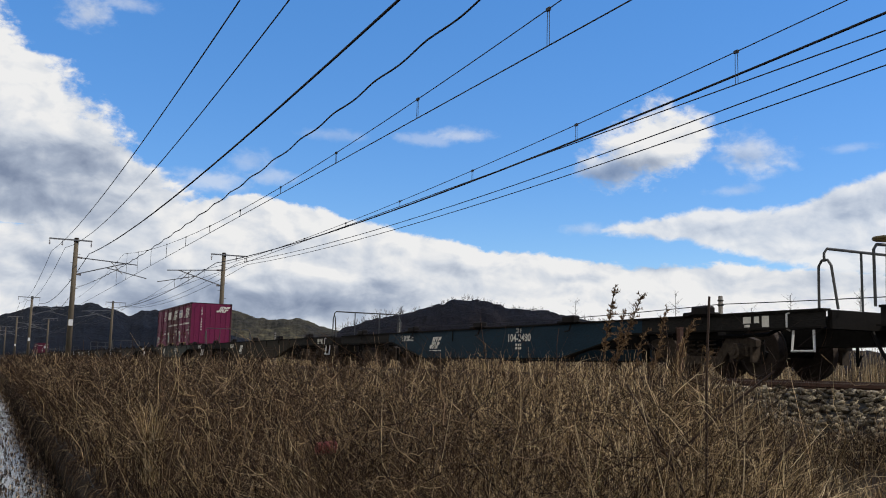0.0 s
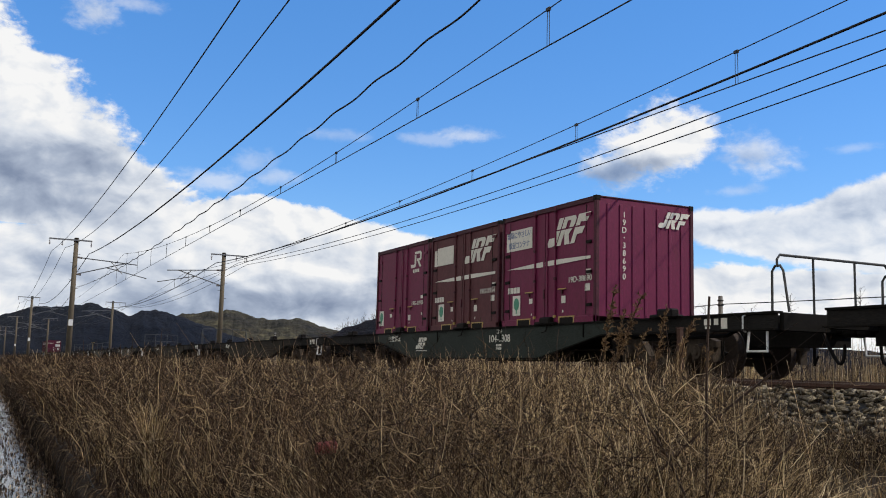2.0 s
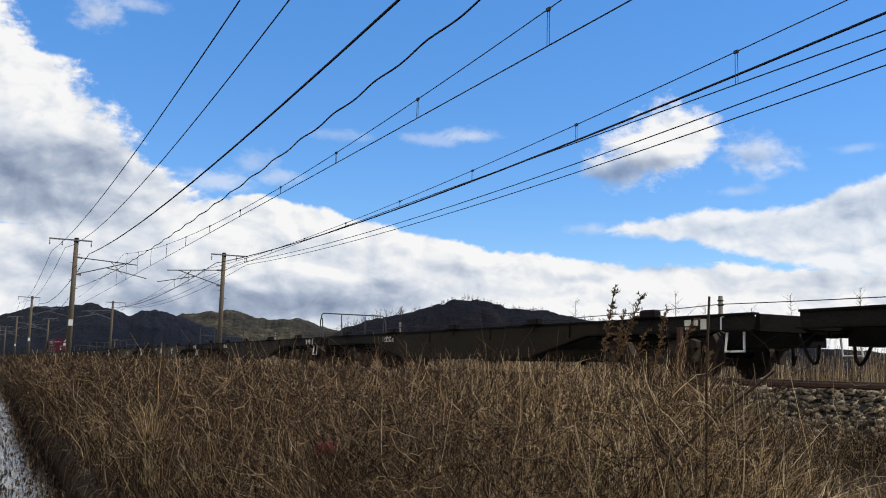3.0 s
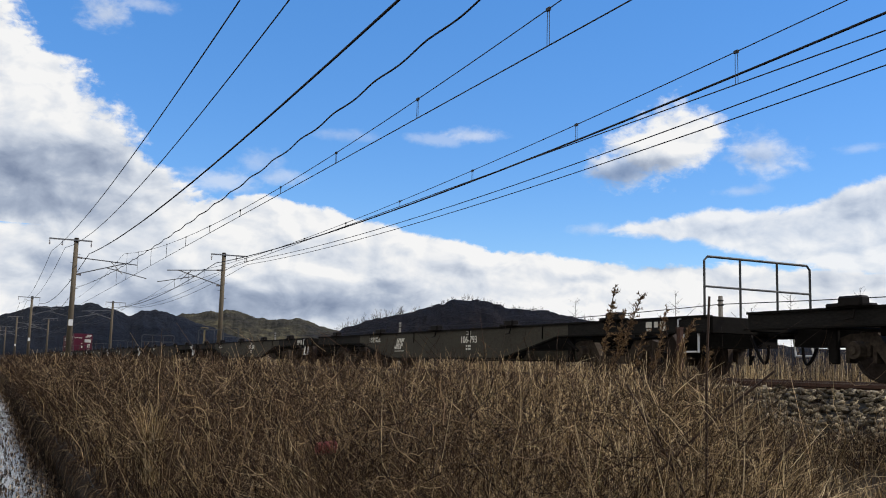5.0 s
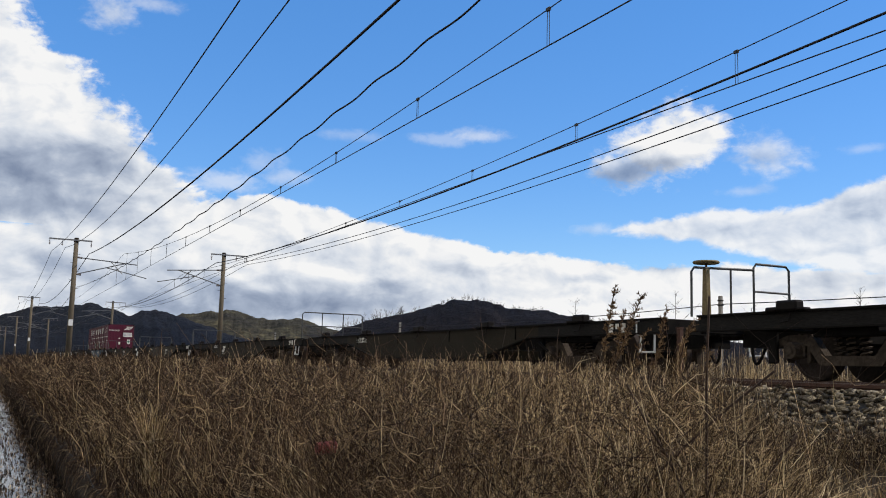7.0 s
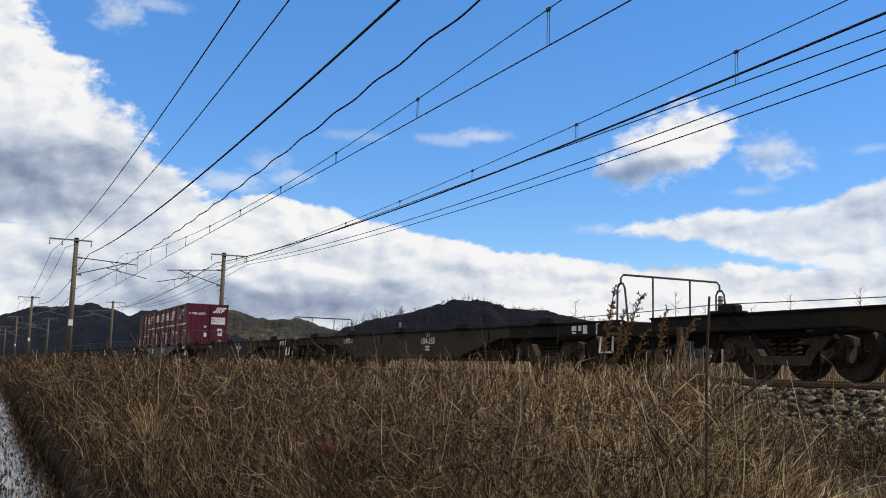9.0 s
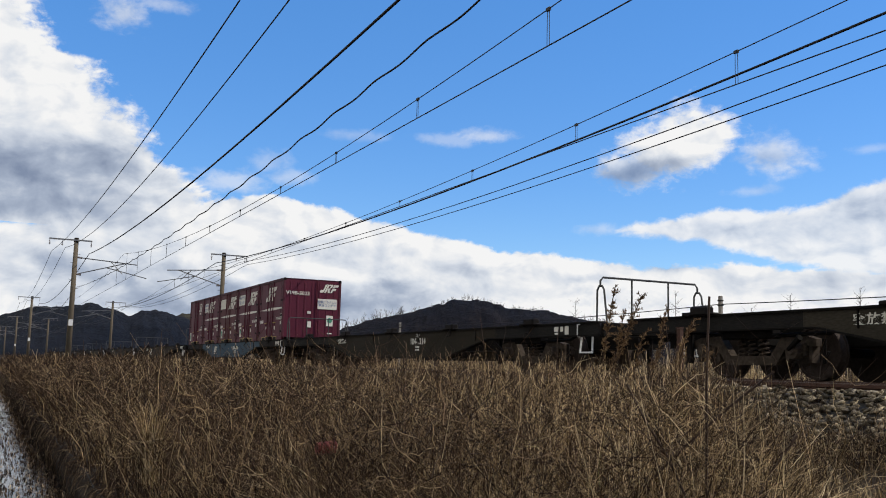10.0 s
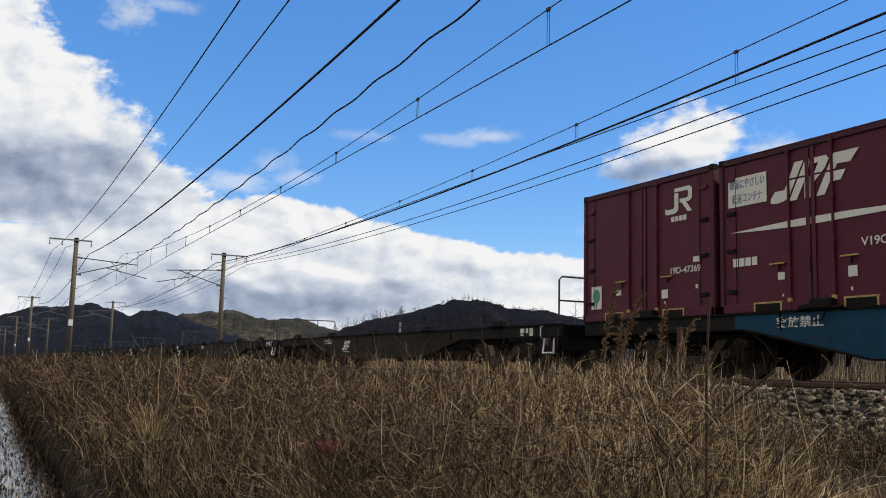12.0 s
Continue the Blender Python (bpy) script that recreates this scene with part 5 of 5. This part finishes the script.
def make_ridge_trees():
    """Bare trees that fringe the skyline of the nearer hill."""
    ridge = [(18.3, 1.23), (19.6, 2.02), (21.3, 2.69), (23.0, 3.09), (24.8, 3.48), (26.2, 3.9), (27.5, 4.17), (28.9, 3.93), (30.0, 3.54), (32.1, 3.54), (33.1, 3.25), (35.1, 3.0), (37.5, 2.6), (43, 1.9), (50, 1.5)]
    n = 420
    a = RNG.uniform(18.6, 46, n)
    r = RNG.uniform(625, 650, n)
    z = 650 * np.tan(np.radians(np.interp(a, [q[0] for q in ridge], [q[1] for q in ridge]))) - 2.0
    p = np.stack([EYE.x + r * np.sin(np.radians(a)), r * np.cos(np.radians(a)), z], -1)
    h = 2.2 + 3.6 * RNG.random(n) ** 2 + np.where(a < 23.5, RNG.uniform(0, 4.0, n), 0.0)
    line, rad = grow(p, h, np.abs(RNG.normal(0.1, 0.08, n)), np.full(n, 0.10), 5, 0.05)
    tw, tr = branch(line, rad, 14, h * 0.6, 1.2)
    stems_object("ridge_trees", [(line, rad), (tw, tr)], DARK_STALK, "bare winter trees along the hill's skyline", "trees")


def single_weed(name, x, y, top, lean, label, twigs, thick=0.006, seed=1, droop=0.0):
    """One weed that stands out of the rest; lean is its sideways way in metres."""
    rnd = random.Random(seed)
    z0 = max(float(ground_z(x)), bed_z(x) if -6.7 < x < 2.7 else -9) - 0.05
    w = empty(name, pose(x, y, z0), label, "weed")
    h = top - z0
    stalk = [(lean[0] * s ** 1.6 + rnd.uniform(-0.008, 0.008), lean[1] * s ** 1.6 + rnd.uniform(-0.008, 0.008), h * s) for s in [k / 9 for k in range(10)]]
    bm = bmesh.new()
    pipe(bm, stalk, thick * 0.8, 5)
    part("stem", bm, DARK_STALK, w)
    bm = bmesh.new()
    for k in range(twigs):
        s = rnd.uniform(0.62, 1.0) if droop else rnd.uniform(0.84, 1.0) if name == "sapling" else rnd.uniform(0.2, 0.95)
        i = min(8, int(s * 9))
        a = Vector(stalk[i]).lerp(Vector(stalk[i + 1]), s * 9 - i)
        ang, ln = rnd.uniform(0, 6.28), rnd.uniform(0.08, 0.26) * (0.8 if droop else 1.0)
        if droop:
            # arching spray that nods, with short bristles all along
            ln *= 0.6
            axis = (Vector(stalk[i + 1]) - Vector(stalk[i])).normalized()
            out = Vector((math.cos(ang), math.sin(ang), 0)) * 0.45 + axis * 0.65
            arc = [a + out * (ln * v) + Vector((0, 0, ln * (0.30 * v - 0.55 * v * v))) for v in (0.0, 0.3, 0.55, 0.8, 1.0)]
            pipe(bm, arc, thick * 0.3, 3)
            for j in range(14):
                v = rnd.uniform(0.1, 1.0) * 3.98
                q = arc[int(v)].lerp(arc[int(v) + 1], v - int(v))
                e = q + Vector((rnd.uniform(-0.018, 0.018), rnd.uniform(-0.018, 0.018), rnd.uniform(-0.006, 0.028)))
                rod(bm, q, e, thick * 0.55, thick * 0.2, 3, False)
            continue
        b = a + Vector((math.cos(ang) * ln, math.sin(ang) * ln, ln * rnd.uniform(0.3, 1.1)))
        rod(bm, a, b, thick * 0.45, thick * 0.2, 4, False)
        for j in range(2):
            q = a.lerp(b, rnd.uniform(0.3, 1.0))
            e = q + Vector((rnd.uniform(-0.035, 0.035), rnd.uniform(-0.035, 0.035), rnd.uniform(-0.03, 0.03)))
            rod(bm, q, e, thick * 0.25, thick * 0.15, 4, False)
    tagged(part("seed_head" if droop else "branching", bm, TWIG if not droop else REED_BROWN, w), kind="stuff")
    return w


DARK_STALK = surface("dark_dead_stalk", (0.045, 0.027, 0.017), 0.9, coarse=8, fine=40, vary=0.4)
REED_BROWN = plant("brown_seed_heads", [(0.0, (0.12, 0.075, 0.04)), (0.6, (0.22, 0.145, 0.08)), (1.0, (0.34, 0.25, 0.15))])


# foot, height of the tip and sideways lean of the stout stalks
STOUT = ((-9.26, 2.82, 0.37, (0.18, 0.14), "upright dark dead stalk with a forked tip", 12), (-9.17, 2.61, 0.0, (-0.17, 0.58), "leaning dark dead stalk", 14), (-9.91, 3.29, 0.07, (1.01, -0.48), "leaning dark dead stalk", 15), (-9.57, 2.70, -0.18, (0.72, 0.04), "short leaning dark dead stalk", 16))


def make_single_weeds():
    for x, y, top, lean, twigs, seed in ((-6.9, 6.9, 0.80, (0.0, -0.34), 56, 3), (-6.9, 6.86, 0.68, (0.02, -0.64), 56, 5), (-6.92, 6.75, 0.55, (0.0, -0.34), 46, 9), (-6.9, 6.2, 0.58, (0.03, -0.28), 44, 11), (-6.88, 6.0, 0.44, (0.05, -0.32), 44, 60), (-6.95, 5.85, 0.30, (0.02, -0.2), 24, 61), (-6.9, 5.6, 0.22, (0.04, -0.15), 20, 62), (-7.0, 6.4, 0.36, (0.0, -0.35), 24, 63)):
        single_weed("goldenrod", x, y, top, lean, "dead goldenrod with a feathery brown plume", twigs, 0.0050, seed, 1.0)
    # stout dark stalks that stand before the rest
    for x, y, top, lean, label, seed in STOUT:
        single_weed("dead_stalk", x, y, top, lean, label, 9, 0.0065, seed)
    single_weed("dead_stalk", -7.3, 6.9, 0.42, (0.05, 0.02), "thin pale dead stalk", 6, 0.004, 16)
    single_weed("dead_stalk", -7.6, 7.4, 0.52, (-0.15, 0.05), "thin branching dead stalk", 12, 0.004, 18)
    single_weed("dead_stalk", -6.7, 6.0, 0.45, (-0.1, 0.02), "thin branching dead stalk", 10, 0.004, 19)
    rnd = random.Random(33)
    for k in range(14):
        x, y = rnd.uniform(-10.1, -6.8), rnd.uniform(12, 34)
        single_weed("dead_stalk", x, y, rnd.uniform(0.3, 0.75) * (y / 22) ** 0.5, (rnd.uniform(-0.2, 0.2), rnd.uniform(-0.2, 0.2)), "thin branching dead stalk", 9, 0.006, 40 + k)
    for x, y, top in ((5.5, 14.4, 2.05), (5.5, 16.4, 2.0), (5.6, 20.7, 2.3), (5.4, 17.6, 1.75), (5.6, 22.6, 2.1), (5.8, 26.0, 2.4), (5.7, 19.6, 1.9), (5.6, 12.4, 1.8)):
        single_weed("sapling", x, y, top, (0.05, 0.03), "thin bare sapling beyond the far track", 18, 0.007, int(y * 10))


def make_trackside():
    # steel stake among the weeds
    s = empty("stake", pose(-6.4, 6.32, bed_z(-6.4) - 0.1), "rusty square steel stake beside the ballast", "stake")
    part("bar", boxed(-0.022, 0.022, -0.022, 0.022, 0, 0.44 - bed_z(-6.4) + 0.1, bevel=0.004), RAIL_STEEL, s)
    part("cap", boxed(-0.026, 0.026, -0.026, 0.026, 0.44 - bed_z(-6.4) + 0.1, 0.45 - bed_z(-6.4) + 0.1), RAIL_STEEL, s)
    # cable posts beyond the far track
    for y in (-2.0, 18.77, 40.0, 61.0):
        g = float(ground_z(5.5)) - 0.1
        p = empty("cable_post", pose(5.5, y, g), "slim grey concrete cable post beyond the tracks", "post", "cable posts beyond the far track")
        part("shaft", boxed(-0.045, 0.045, -0.045, 0.045, 0, 2.12 - g, bevel=0.01), SLEEPER, p)
        for z in (1.86, 1.98):
            part("band", boxed(-0.055, 0.055, -0.055, 0.055, z - g, z + 0.03 - g), STEEL_DARK, p)
    bm = bmesh.new()
    for a, b in ((-2.0, 18.77), (18.77, 40.0), (40.0, 61.0)):
        pts = [(5.5, a + (b - a) * k / 12, 1.90 - 0.5 * (k / 12) * (1 - k / 12)) for k in range(13)]
        pipe(bm, pts, 0.012, 5)
    tagged(link_mesh("signal_cable", bm, CABLE), "thin dark cable slung between the posts", "cable")
    # litter
    m = surface("faded_red_tin", (0.13, 0.02, 0.015), 0.5, worn=(0.6, 0.55, 0.5), wear=(0.6, 0.7), coarse=12)
    bm = bmesh.new()
    rod(bm, (-0.055, 0, 0), (0.055, 0, 0.01), 0.036, 0.036, 14)
    rod(bm, (0.055, 0, 0.01), (0.062, 0, 0.011), 0.036, 0.028, 14)
    can = link_mesh("drink_can", bm, m)
    can.location = (-9.98, 5.11, -0.42)
    tagged(can, "faded red drink can caught in the dry weeds", "can")
    for x, y in ((-8.1, 7.6), (-6.6, 7.9)):
        bm = bmesh.new()
        bmesh.ops.create_icosphere(bm, subdivisions=1, radius=0.03)
        for v in bm.verts:
            v.co.z *= 0.4
            v.co.x *= 1.0 + 0.5 * noise.noise(v.co * 30)
        sc = link_mesh("paper_scrap", bm, STEP_WHITE)
        sc.location = (x, y, -0.72)
        tagged(sc, "crumpled white paper scrap in the weeds", "litter")
    # cord along the ditch
    pts = [(-10.50 + 0.03 * math.sin(y), y, -1.40 + 0.02 * math.sin(2.1 * y)) for y in [8 + 1.2 * k for k in range(30)]]
    tagged(link_mesh("cord", pipe(bmesh.new(), pts, 0.006, 5), CABLE), "thin dark cord lying along the ditch bank", "cord")
    # floating scraps on the water
    n = 4500
    y = 6 * (45 / 6) ** RNG.random(n)
    p = np.stack([-11.5 + 0.85 * RNG.random(n) ** 1.5, y, np.full(n, -1.717)], -1)
    ribbons("floating_leaves", p, RNG.uniform(0.02, 0.07, n), RNG.uniform(0.2, 2.0, n), RNG.uniform(0.010, 0.03, n), TWIG, "dark dead leaves and stalks in the ditch water", "leaves")


def make_tussock():
    """The pale hanging tuft over the bank."""
    n = 420
    a = RNG.uniform(0, math.tau, n)
    base = np.stack([-10.36 + 0.07 * np.cos(a), 8.7 + 0.13 * np.sin(a), np.full(n, -0.66)], -1)
    base[:, 2] -= RNG.uniform(0.0, 0.40, n)
    ob = ribbons("grass_tussock", base, RNG.uniform(0.25, 0.5, n), RNG.uniform(0.2, 0.7, n), np.full(n, 0.009), REED, "pale straw tussock hanging over the bank", "grass", 0.2)
    return ob


def make_far_settlement():
    wall_m = surface("pale_house_wall", (0.50, 0.49, 0.46), 0.9, vary=0.15)
    roof_m = surface("dark_roof_tiles", (0.06, 0.06, 0.065), 0.8, vary=0.2)
    glass_m = surface("dark_window_glass", (0.03, 0.035, 0.04), 0.2, vary=0.1, bump=0)
    rnd = random.Random(5)
    for k in range(7):
        y = rnd.uniform(420, 700)
        x = -11.75 + y * math.tan(radians(-0.5 + 0.13 * k)) - 14
        wd, dp, h = rnd.uniform(6, 9), rnd.uniform(6, 10), rnd.uniform(3.0, 5.5)
        hs = empty("house", pose(x, y, -1.6, 0, 0, rnd.uniform(-20, 20)), "distant pale house with a dark pitched roof", "house", "houses in the distance")
        part("wall", boxed(-wd / 2, wd / 2, -dp / 2, dp / 2, 0, h), wall_m, hs)
        bm = bmesh.new()
        prism(bm, [(-dp / 2 - 0.5, h), (dp / 2 + 0.5, h), (0, h + dp * 0.28)], -wd / 2 - 0.4, wd / 2 + 0.4)
        part("roof", bm, roof_m, hs)
        for j in range(3):
            u = -wd / 2 + (j + 0.5) * wd / 3
            part("window", boxed(u - 0.6, u + 0.6, -dp / 2 - 0.05, -dp / 2 + 0.02, 0.9, 2.1), glass_m, hs)


make_stones()
make_vegetation()
make_tussock()
make_ridge_trees()
make_single_weeds()
make_trackside()
make_far_settlement()


# ---- all that moves ----
def motions():
    times = [0.5 * k for k in range(25)]
    for i, w in wagons.items():
        walk(w, [(t, pose(0, LEAD + PITCH * i - travelled(t), 0)) for t in times])
    for c, y in containers:
        walk(c, [(t, pose(0, y - travelled(t), 1.01)) for t in times])
    wind = Vector((3.85, -1.85, 0.0))
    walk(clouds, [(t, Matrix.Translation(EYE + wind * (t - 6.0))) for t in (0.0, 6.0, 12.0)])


motions()
